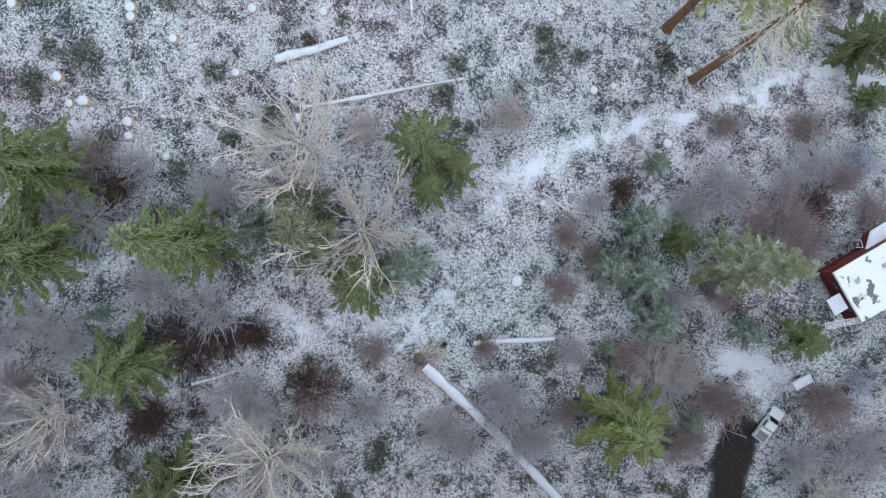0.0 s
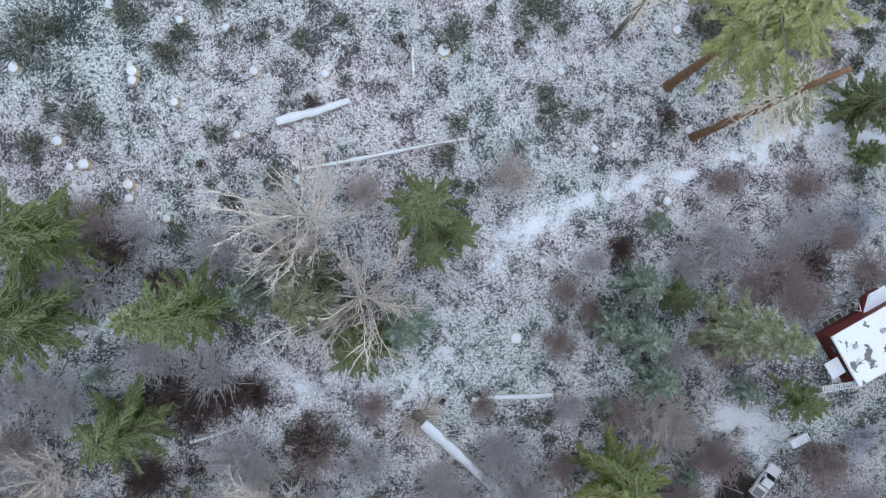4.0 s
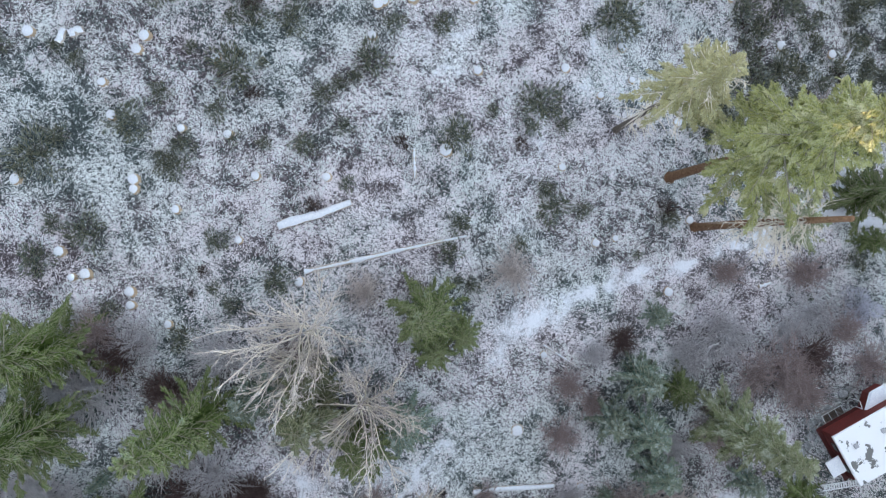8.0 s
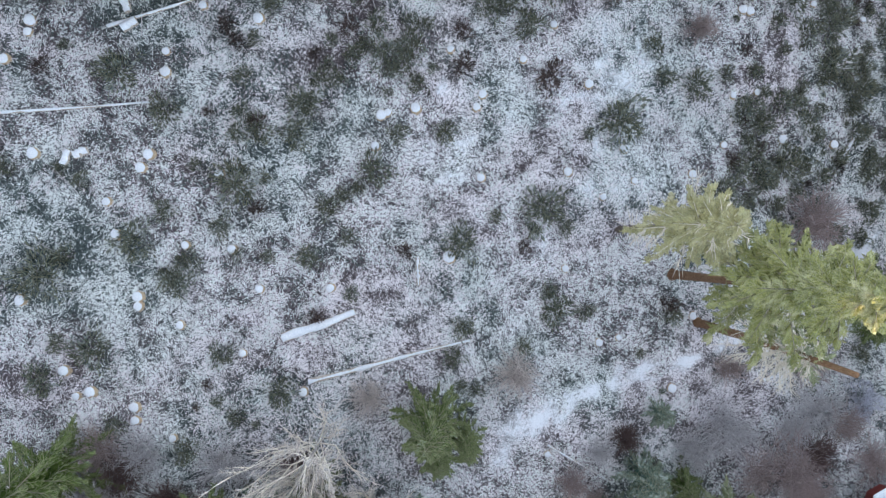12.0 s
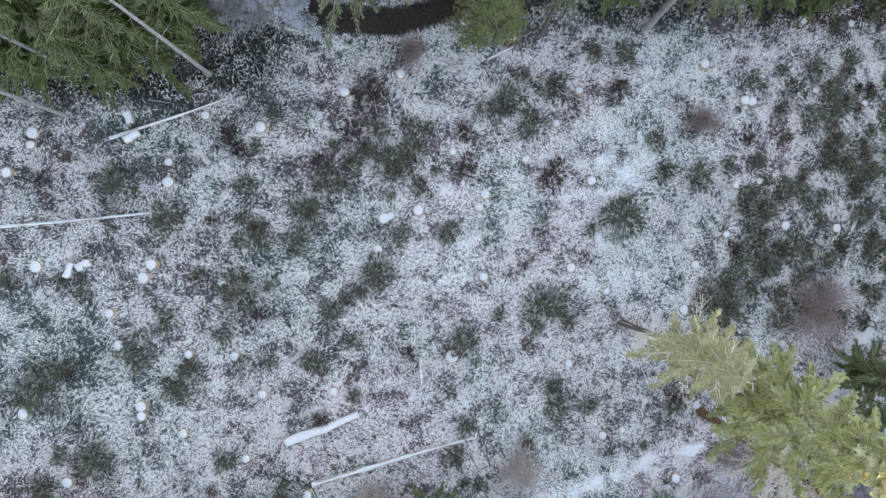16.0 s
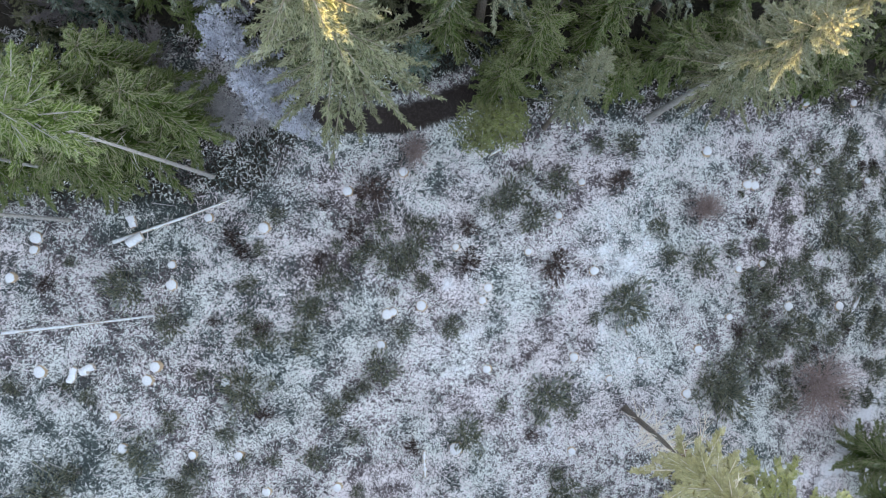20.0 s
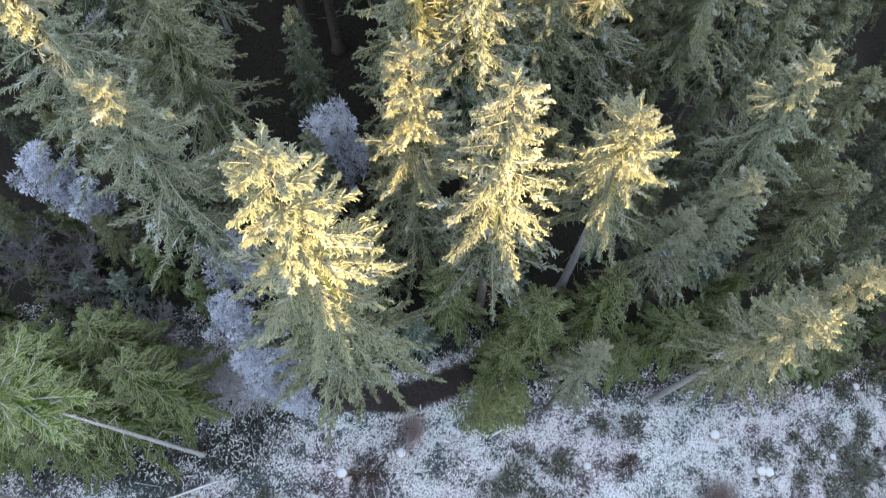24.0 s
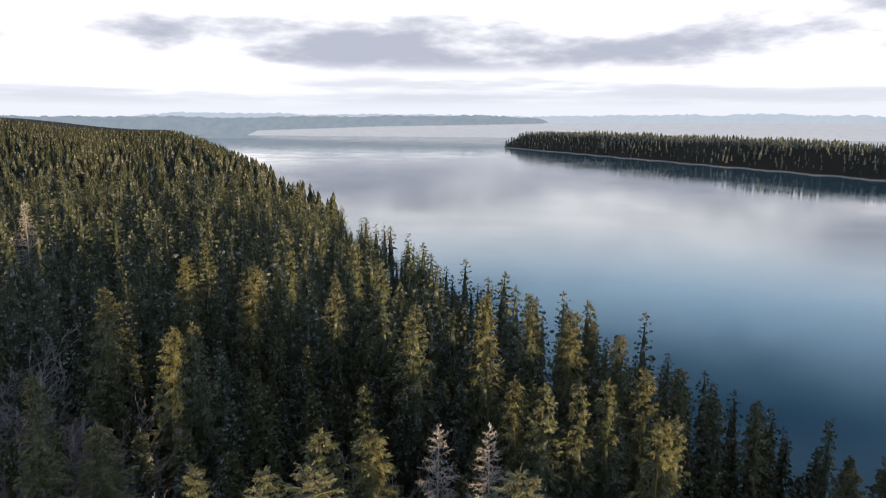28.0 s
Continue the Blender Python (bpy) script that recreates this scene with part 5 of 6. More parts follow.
for x, y, r in ((52, -21, 4.5), (45.5, 4.9, 4), (48, 1, 3), (42, 3, 3.2), (15.5, -4.8, 2.6), (-16.3, -19, 3.6), (16.9, 1.6, 2.4), (20, -1, 2.2), (-40.4, 9.7, 3.0), (39, 17, 2.4), (51, 17, 3), (-5, 68.6, 2.0), (37, -21, 3), (52, 37, 4.6), (33, 62.6, 2.4), (57, 5, 3)):
    shrub(x, y, r, SHRUB_RED, "leafless reddish-brown shrub with arching stems")
for x, y, r in ((-31, -10.9, 4.2), (-27, -11, 3.0), (-23.5, -10.8, 2.4), (-38, 7, 3.2), (-17, -18, 3.0), (-33, 3, 2.6), (-19, 7, 2.4), (24, 8, 2.0), (-36, -21, 3.0), (49, 6, 2.6)):
    shrub(x, y, r, SHRUB_DARK, "dense dark brown thicket of leafless stems")
for x, y, r in ((28.8, -16, 4.6), (8.7, 17.3, 3.2), (-24, -22, 3.5), (33, -17, 3.5), (-10, 15, 2.5), (0, -24, 2.5)):
    shrub(x, y, r, SHRUB_PALE, "leafless straw-coloured shrub in the clearing")
for x, y, r in ((38, 8.6, 4.2), (51.4, 11.2, 4), (47, 9, 3.2), (-40.3, 3.4, 4.2), (-46.8, -8.6, 3.5), (34, 6, 3), (49.7, -29.7, 3.6), (-50, -17, 3.5), (57, -28, 4), (20, 6, 2), (8, -20, 3), (12, -26, 3.2), (3, -27, 2.6), (-26, 72, 3), (-22, 73, 3)):
    shrub(x, y, r, SHRUB_GREY, "leafless grey shrub furred with frost")


def thicket(x, y):
    yard = (x > 31) & (y < 18) & (np.hypot(x - 55, y + 2) > 9)
    low = (y < -11) & (x < 30)
    west = (x < -24) & (y < 12)
    return (yard | low | west) & (np.hypot(x - 49, y + 19.5) > 7) & (snow_cover(x, y) < 0.3) & (mud_cover(x, y) < 0.1) & (vnoise(x, y, 8, 44) > 0.36)


for x, y in scatter(900, -56, 62, -36, 20, thicket, 5.4, 46)[:36]:
    if rnd.random() < 0.62:
        shrub(x, y, rnd.uniform(2.2, 4.2), SHRUB_GREY, "leafless grey shrub furred with frost")
    else:
        shrub(x, y, rnd.uniform(2.0, 3.6), SHRUB_RED, "leafless reddish-brown shrub with arching stems")
FROST_BUSH = [leafy_bush(s, 2.6, 2.4, 2400, WHITELEAF, 0.36) for s in (91, 92)]
for x, y, s in ((58.6, 12.4, 1.0), (56.2, -17.5, 0.95), (57.5, 10.8, 0.7)):
    ob = tagged(new("frosted_bush", FROST_BUSH[0]), "evergreen bush white with hoar frost", "bush", "frosted bushes")
    ob.matrix_basis = pose(x, y, float(ground(x, y)), 0, 0, rnd.uniform(0, 360)) @ Matrix.Scale(s, 4)
BUSHES = [leafy_bush(s) for s in (95, 96, 97)]
BUSHES_BROWN = [leafy_bush(s, mat=BROWNLEAF) for s in (98, 99)]


def bush(x, y, r, moulds=BUSHES, label="low dark evergreen bush dusted with frost"):
    ob = tagged(new("bush", moulds[rnd.randrange(len(moulds))]), label, "bush", "clearing bushes")
    ob.matrix_basis = pose(x, y, float(ground(x, y)) - 0.1, 0, 0, rnd.uniform(0, 360)) @ Matrix.Diagonal((r / 1.5, r / 1.5, (r / 1.5) ** 0.6, 1))


for x, y, r in ((-11.6, 56.2, 1.3), (-2.3, 55.1, 0.7), (-14.5, 55.0, 0.8), (-15.5, 53.1, 1.2), (-17.5, 50.4, 1.9), (-18.2, 46.5, 1.7), (-32.6, 48.7, 1.7), (4.8, 62.6, 1.7), (8.6, 66.7, 1.0), (6.9, 64.0, 1.9), (12.6, 65.5, 1.8), (9.5, 61.0, 1.8), (-5.0, 60.4, 1.0), (-5.0, 57.7, 1.7), (-8.0, 56.4, 2.0), (-7.0, 54.4, 1.0), (17.6, 70.1, 1.1), (21.4, 70.3, 1.5), (28.3, 56.2, 1.4), (33.0, 55.5, 2.0), (22.1, 50.0, 3.0), (17.9, 48.2, 0.9), (-11.1, 40.5, 0.9), (-9.4, 42.9, 2.1), (5.8, 37.4, 0.9), (15.1, 36.2, 1.1), (10.9, 35.6, 0.9), (1.1, 34.0, 2.2), (11.6, 38.5, 2.8), (-0.6, 47.5, 1.4), (26.5, 60.2, 1.4)):
    bush(x, y, r)
for x, y, r in ((54.0, 77.2, 1.4), (56.6, 72.8, 1.4), (54.1, 65.6, 2.3), (54.4, 60.0, 3.2), (60.3, 56.8, 2.4), (42.4, 50.5, 1.7), (48.8, 54.3, 1.8), (43.5, 43.3, 2.2), (42.5, 46.5, 1.7), (50.8, 51.9, 1.8), (47.2, 45.6, 2.7), (37.4, 37.3, 3.4), (34.5, 39, 2.6), (-37.4, 52.8, 2.3), (-35.9, 34.0, 2.1), (-30.2, 31.7, 1.4), (-31.2, 29.1, 1.4), (-45.7, 30.0, 2.8), (-22.5, 46.9, 1.7), (-24.8, 40.7, 2.6), (-29.4, 42.8, 0.8), (-40.6, 21.5, 2.1), (-45.8, 18.3, 1.8), (1.6, 23.3, 1.4), (13.8, 25.5, 2.1), (12.9, 28.1, 1.1), (18.0, 25.2, 1.1), (9.7, 20.8, 1.1), (-27.0, 20.7, 1.4), (-44.0, 22.4, 1.1), (-20.2, 15.9, 1.8), (-38.6, 12.7, 1.3)):
    bush(x, y, r)
for x, y, r in ((1.4, 59.8, 1.2), (1.4, 55.4, 1.5), (12.5, 55.1, 2.1), (9.5, 33.7, 0.9), (-5.5, 32.9, 1.1), (20.8, 65.8, 1.5), (-12.2, 59.0, 1.3), (-45.7, 53.2, 1.1), (-24.5, 56.7, 1.0), (-10, 64, 2), (30, 26, 1.4)):
    bush(x, y, r, BUSHES_BROWN, "low bush of withered brown bracken")


def patch_keep(x, y):
    west = (x < -6 + 0.25 * (y - 30)) & (y > 29) & (y < 64)
    east = (x > 38) & (y > 36)
    low = (y < -12) & (x < 36)
    return (west | east | low | (vnoise(x, y, 14, 16) > 0.75)) & (vnoise(x, y, 6, 17) > 0.35) & (snow_cover(x, y) < 0.35) & (mud_cover(x, y) < 0.2)


for x, y in scatter(1500, -56, 66, -36, 70, patch_keep, 2.1, 38)[:150]:
    q = rnd.random()
    if q < 0.72:
        bush(x, y, rnd.uniform(0.5, 1.5))
    else:
        bush(x, y, rnd.uniform(0.5, 1.3), BUSHES_BROWN, "low bush of withered brown bracken")


def dark_east(x, y):
    return (x > 36 + 0.25 * (y - 36)) & (vnoise(x, y, 7, 19) > 0.3) & (mud_cover(x, y) < 0.2)


for x, y in scatter(600, 34, 66, 35, 72, dark_east, 3.3, 48)[:52]:
    bush(x, y, rnd.uniform(0.9, 2.1))


def ground_cover(name, n, seed, mat, label, size, keep, lift=0.12):
    """Low growth over the clearing: single short leaves, one mesh."""
    r = np.random.default_rng(seed)
    x, y = r.uniform(-62, 70, n), r.uniform(-38, 82, n)
    ok = keep(x, y, r.random(n))
    x, y = x[ok], y[ok]
    z = ground(x, y)
    k = len(x)
    a = r.uniform(0, 6.28, k)
    L = size * r.uniform(0.5, 1.4, k)
    w_ = L * r.uniform(0.11, 0.2, k)
    zz = z + r.uniform(0.02, lift, k)
    rise = L * r.uniform(0.0, 0.7, k)
    c, d = np.cos(a), np.sin(a)
    tilt = r.normal(0, 0.35, k) * w_
    v = np.stack([np.stack([x - d * w_, y + c * w_, zz + tilt], -1), np.stack([x + d * w_, y - c * w_, zz - tilt], -1), np.stack([x + c * L, y + d * L, zz + rise], -1)], 1).reshape(-1, 3)
    s = Soup()
    s.add(v, np.arange(3 * k).reshape(-1, 3))
    me = s.mesh(name, [mat])
    me.attributes.new("snow", "FLOAT", "POINT").data.foreach_set("value", np.clip(np.repeat(snow_cover(x, y), 3), -1.2, 1).astype(np.float32))
    return tagged(new(name, me), label, "undergrowth", kind="stuff")


def bare_spot(x, y):
    return np.clip(snow_cover(x, y), 0, 1) + mud_cover(x, y)


ground_cover("salal", 420000, 201, FERN, "knee-high frosted evergreen undergrowth", 0.36, lambda x, y, q: (q > bare_spot(x, y) * 1.3) & (vnoise(x, y, 9, 13) + 0.5 * vnoise(x, y, 2.5, 15) > 0.62))
ground_cover("bracken_litter", 420000, 202, BRACKEN, "frosted withered bracken and brambles", 0.36, lambda x, y, q: (q > bare_spot(x, y) * 1.3) & (vnoise(x, y, 9, 13) + 0.5 * vnoise(x, y, 2.5, 15) < 0.75))

# ---- stumps and fallen wood ----
def stump_meshes(seed):
    r = np.random.default_rng(seed)
    a = np.linspace(0, 6.283, 14, endpoint=False)
    wob = 1 + r.normal(0, 0.05, 14)
    body, cap = Soup(), Soup()
    rings = [(1.28, -0.25), (1.05, 0.12), (0.96, 0.42)]
    v = np.concatenate([np.stack([np.cos(a) * q * wob, np.sin(a) * q * wob, np.full(14, z)], -1) for q, z in rings] + [np.array([[0, 0, 0.42]])])
    t = []
    for k in range(2):
        for j in range(14):
            p, q = k * 14 + j, k * 14 + (j + 1) % 14
            t += [(p, q, q + 14), (p, q + 14, p + 14)]
    t += [(28 + j, 28 + (j + 1) % 14, 42) for j in range(14)]
    body.add(v, t)
    rings = [(0.97, 0.424), (0.90, 0.50), (0.55, 0.54)]
    v = np.concatenate([np.stack([np.cos(a) * q * wob, np.sin(a) * q * wob, np.full(14, z)], -1) for q, z in rings] + [np.array([[0.03, 0, 0.55]])])
    cap.add(v, t)
    return body.mesh("stump_wood", [CUTWOOD]), cap.mesh("snow_cap", [SNOW], True)


STUMPS = [stump_meshes(s) for s in (301, 302, 303)]


def stump(x, y, r=0.5):
    root = thing("tree_stump", "sawn tree stump capped with fresh snow", "stump", "stumps in the clearing")
    k = rnd.randrange(3)
    child("stump_wood", STUMPS[k][0], root)
    child("snow_cap", STUMPS[k][1], root, "white cap of snow")
    root.matrix_basis = pose(x, y, float(ground(x, y)) + 0.02, rnd.uniform(-4, 4), rnd.uniform(-4, 4), rnd.uniform(0, 360)) @ Matrix.Diagonal((r, r, 0.9, 1))


for x, y in ((-46.9, 58.4), (-47.1, 57.1), (-49.5, 54.0), (-28.2, 60.7), (-22.2, 59.6), (-6.3, 66.2), (-12.7, 63.9), (32.8, 69.9), (39.3, 65.8), (40.5, 65.7), (51.2, 68.1), (60.1, 67.0), (12.8, 61.3), (-0.1, 57.4), (8.9, 56.8), (17.6, 54.4), (38.5, 54.4), (42.3, 55.1), (-32.4, 53.1), (-32.3, 55.4), (3.9, 52.4), (3.2, 50.8), (-4.3, 50.3), (-7.6, 49.6), (-8.4, 49.3), (-9.1, 45.6), (22.8, 46.6), (46.9, 49.0), (56.0, 48.8), (37.6, 47.8), (32.8, 43.6), (24.3, 42.4), (15.1, 43.2), (-34.3, 43.8), (-35.2, 42.3), (-46.3, 43.6), (-26.7, 41.8), (-38.7, 38.3)):
    stump(x, y, rnd.uniform(0.42, 0.66))
for x, y in ((3.8, 42.2), (20.0, 40.2), (31.4, 37.5), (-37.7, 34.7), (-25.4, 33.1), (15.1, 30.8), (-22.6, 28.4), (-47.7, 27.3), (-35.6, 26.5), (-30.4, 33.5), (15.7, 65.5), (59.4, 58.5), (56.8, 77.8), (48.2, 77.3), (-31.2, 24.3), (-24.5, 20.8), (-43.4, 19.3), (-42.2, 16.4), (-40.8, 16.8), (-36.5, 14.7), (-36.5, 13.1), (-32.5, 10.8), (-17.7, 15.9), (22.6, 21.6), (19.9, 21.0), (-35.7, 27.6), (30.6, 14.4), (-14.4, 28.5), (13.2, 6.1), (33.6, 24.3), (19.0, -12.5), (-44.1, -12.4)):
    stump(x, y, rnd.uniform(0.42, 0.66))
stump(-0.1, 32.3, 0.8)
stump(9.9, -4.3, 0.8)


def log(name, a, b, r0, r1, label, snowy=True, wood=DEADWOOD, lift=0.35, sides=10):
    """A fallen trunk from a to b along the ground, with snow lying on it."""
    root = thing(name, label, "log", "fallen logs")
    n = 17
    f = np.linspace(0, 1, n)
    x, y = a[0] + (b[0] - a[0]) * f, a[1] + (b[1] - a[1]) * f
    z = np.polyval(np.polyfit(f, ground(x, y), 2), f) + lift * (r0 + (r1 - r0) * f) + 0.12
    o = np.array([x[0], y[0], z[0]])
    p = np.stack([x, y, z], -1) - o
    rad = (r0 + (r1 - r0) * f) * (1 + 0.04 * np.sin(f * 17 + a[0]))
    p[:, :2] += 0.1 * r0 * np.stack([np.sin(f * 9 + a[1]), np.cos(f * 7 + a[0])], -1)
    s = Soup()
    s.tube(p, rad, sides)
    child("trunk", s.mesh("trunk", [wood], True), root)
    if snowy:
        d = np.array([b[0] - a[0], b[1] - a[1]])
        d /= np.linalg.norm(d)
        side = np.array([-d[1], d[0], 0])
        q = np.random.default_rng(int(abs(a[0] * 97 + a[1] * 13)))
        ww = rad * (q.uniform(0.75, 1.0, n) if r0 > 0.38 else q.uniform(0.35, 1.0, n))
        rows = [p + side * (k * ww[:, None]) + np.array([0, 0, 1.0]) * (rad * h + up_)[:, None] for k, h, up_ in ((-1, 0.62, 0.0), (-0.5, 0.93, 0.06), (0.1, 1.05, 0.08), (0.6, 0.9, 0.06), (1, 0.6, 0.0))]
        v = np.concatenate(rows)
        i = (np.arange(4)[:, None] * n + np.arange(n - 1)[None]).ravel()
        t = np.concatenate([np.stack([i, i + 1, i + n + 1], -1), np.stack([i, i + n + 1, i + n], -1)])
        child("snow_cover", mesh_from("snow_cover", v, t, [SNOW], None, True), root, "strip of snow along the top")
    root.matrix_basis = pose(*o)
    return root


log("fallen_log", (-19.9, 22.5), (-11.5, 25.5), 0.62, 0.42, "thick sawn log covered with snow among undergrowth")
log("fallen_log", (-17.0, 17.1), (2.7, 21.7), 0.34, 0.2, "long thin fallen trunk under broken snow")
log("fallen_log", (-4.0, 32.3), (-3.9, 28.8), 0.26, 0.22, "short snow-covered log beside a stump")
log("fallen_log", (60.9, 51.5), (56.9, 46.3), 0.3, 0.2, "snowy log among dark bushes")
log("fallen_log", (-38.5, 57.9), (-25.9, 62.7), 0.24, 0.12, "thin fallen trunk near the wood's edge")
log("fallen_log", (4.1, 68.5), (7.2, 70.2), 0.2, 0.14, "short snowy branch wood at the wood's edge")
log("fallen_log", (-50.1, 47.9), (-31.6, 49.9), 0.2, 0.12, "old trunk half sunk in undergrowth and snow")
log("fallen_pole", (13.1, 7.4), (22.3, 1.6), 0.16, 0.09, "thin bare pole lying beside the trail")
log("fallen_tree", (-2.4, -15.5), (20.0, -39.0), 0.85, 0.6, "great fallen trunk topped with snow, snapped at its stump")
log("fallen_log", (4.1, -12.6), (15.2, -12.2), 0.42, 0.3, "weathered log partly covered by brambles")
log("fallen_log", (-31.6, -17.0), (-26.2, -15.5), 0.3, 0.22, "snowy log below a bank")
log("plank", (44.1, 15.1), (46.0, 15.6), 0.28, 0.28, "short pale plank dusted with snow", sides=4)
log("fallen_branch", (-18.3, 31.8), (-16.7, 33.8), 0.1, 0.05, "frosted branch on the ground", False)
log("log_block", (-36.7, 60.8), (-36.3, 59.6), 0.5, 0.42, "short snow-topped log block")
log("log_block", (-36.9, 57.7), (-35.3, 58.7), 0.55, 0.5, "short snow-topped log block")
log("log_block", (-43.1, 42.4), (-42.5, 44.0), 0.42, 0.4, "short snow-topped log block")
log("log_block", (-41.9, 43.5), (-40.6, 44.1), 0.5, 0.45, "short snow-topped log block")


def splintered_stump(x, y, r):
    """The snapped stump of the great fallen tree, with torn slivers round it."""
    root = thing("splintered_stump", "torn stump with long splinters thrown round it", "stump")
    q = np.random.default_rng(77)
    s = Soup()
    s.tube([[0, 0, -0.4], [0, 0, 0.2], [0.05, 0, 0.7]], [r * 1.3, r, r * 0.85], 12)
    child("stump_wood", s.mesh("stump_wood", [BARK]), root)
    sl = Soup()
    for i in range(80):
        an = q.uniform(-0.5, 1.9) + (math.pi if i % 3 == 0 else 0)
        d0, ln = q.uniform(0.6, 2.2), q.uniform(0.8, 2.6)
        p0 = np.array([math.cos(an) * d0, math.sin(an) * d0, q.uniform(0.05, 0.35)])
        an2 = an + q.normal(0, 0.5)
        p1 = p0 + np.array([math.cos(an2) * ln, math.sin(an2) * ln, q.uniform(-0.1, 0.3)])
        sl.tube([p0, (p0 + p1) / 2, p1], [0.05, 0.11, 0.03], 4)
    child("splinter_litter", sl.mesh("splinter_litter", [DEADWOOD]), root, "pale torn slivers of wood")
    root.matrix_basis = pose(x, y, float(ground(x, y)))


splintered_stump(-3.2, -14.6, 0.75)


def twigs_stuff(n, seed):
    """Small fallen sticks over the clearing."""
    r = np.random.default_rng(seed)
    s = Soup()
    for _ in range(n):
        x, y, a, L = r.uniform(-58, 62), r.uniform(-34, 74), r.uniform(-0.3, 3.4), r.uniform(0.8, 4.2)
        e = np.array([x + math.cos(a) * L, y + math.sin(a) * L])
        z0, z1 = float(ground(x, y)) + 0.28, float(ground(*e)) + 0.3
        s.tube([[x, y, z0], [(x + e[0]) / 2, (y + e[1]) / 2, (z0 + z1) / 2 + 0.1], [e[0], e[1], z1]], [0.065, 0.055, 0.025], 3)
    return tagged(new("fallen_sticks", s.mesh("fallen_sticks", [TWIG_GREY])), "pale frosted sticks scattered over the undergrowth", "sticks", kind="stuff")


twigs_stuff(460, 401)

# ---- the truck, the trailer and the house ----
def pickup(x, y, rz):
    root = thing("pickup_truck", "white pickup truck with a snowy bed parked by the muddy drive", "truck")
    child("body", box_mesh("body", (5.2, 1.85, 0.62), WHITE_PAINT, 0.12, (0, 0, 0.75)), root)

    def cab(bm):
        vs = [bm.verts.new(p) for p in ((-0.75, -0.88, 1.05), (1.15, -0.88, 1.05), (1.15, 0.88, 1.05), (-0.75, 0.88, 1.05), (-0.6, -0.72, 1.78), (0.45, -0.72, 1.78), (0.45, 0.72, 1.78), (-0.6, 0.72, 1.78))]
        for f in ((0, 1, 5, 4), (1, 2, 6, 5), (2, 3, 7, 6), (3, 0, 4, 7), (4, 5, 6, 7), (3, 2, 1, 0)):
            bm.faces.new([vs[i] for i in f])
    child("cab", bm_mesh("cab", cab, WHITE_PAINT, 0.06), root)

    def screen(bm):
        vs = [bm.verts.new(p) for p in ((1.13, -0.74, 1.12), (1.13, 0.74, 1.12), (0.55, 0.64, 1.72), (0.55, -0.64, 1.72))]
        bm.faces.new(vs)
        bmesh.ops.translate(bm, verts=bm.verts, vec=(0.03, 0, 0.03))
    child("windscreen", bm_mesh("windscreen", screen, GLASS_DARK), root, "dark windscreen")
    for sy in (-1, 1):
        child("side_window", box_mesh("side_window", (1.0, 0.03, 0.42), GLASS_DARK, 0.0, (-0.1, sy * 0.83, 1.4)), root)
        child("bed_side", box_mesh("bed_side", (1.75, 0.09, 0.34), WHITE_PAINT, 0.02, (-1.68, sy * 0.87, 1.2)), root)
    child("tailgate", box_mesh("tailgate", (0.09, 1.65, 0.34), WHITE_PAINT, 0.02, (-2.53, 0, 1.2)), root)
    child("bed_floor", box_mesh("bed_floor", (1.7, 1.62, 0.03), plain_mat("bed_liner", (0.25, 0.25, 0.26), 0.7), 0.0, (-1.66, 0, 1.08)), root)
    child("tool_box", box_mesh("tool_box", (0.45, 1.5, 0.36), WHITE_PAINT, 0.03, (-1.05, 0, 1.28)), root, "white box across the bed")
    for sx in (-1.6, 1.65):
        for sy in (-1, 1):
            def tyre(bm, sx=sx, sy=sy):
                bmesh.ops.create_cone(bm, cap_ends=True, segments=20, radius1=0.38, radius2=0.38, depth=0.26, matrix=pose(sx, sy * 0.82, 0.38, 90))
            wheel = child("wheel", bm_mesh("wheel", tyre, RUBBER, 0.03), root)

            def rim(bm, sx=sx, sy=sy):
                bmesh.ops.create_cone(bm, cap_ends=True, segments=16, radius1=0.22, radius2=0.2, depth=0.04, matrix=pose(sx, sy * 0.95, 0.38, 90))
            child("rim", bm_mesh("rim", rim, METAL), wheel)
    for sy in (-1, 1):
        child("headlight", box_mesh("headlight", (0.06, 0.36, 0.16), METAL, 0.02, (2.61, sy * 0.68, 0.85)), root)
        child("wing_mirror", box_mesh("wing_mirror", (0.1, 0.24, 0.16), RUBBER, 0.03, (0.95, sy * 1.0, 1.25)), root)
    child("bumper", box_mesh("bumper", (0.14, 1.8, 0.2), METAL, 0.04, (2.68, 0, 0.5)), root)
    tilt = math.degrees(math.atan2(float(ground(x + 1.6 * math.cos(radians(rz)), y + 1.6 * math.sin(radians(rz))) - ground(x - 1.6 * math.cos(radians(rz)), y - 1.6 * math.sin(radians(rz)))), 3.2))
    root.matrix_basis = pose(x, y, float(ground(x, y)) + 0.06, 0, -tilt, rz)


pickup(45.4, -24.4, 55)


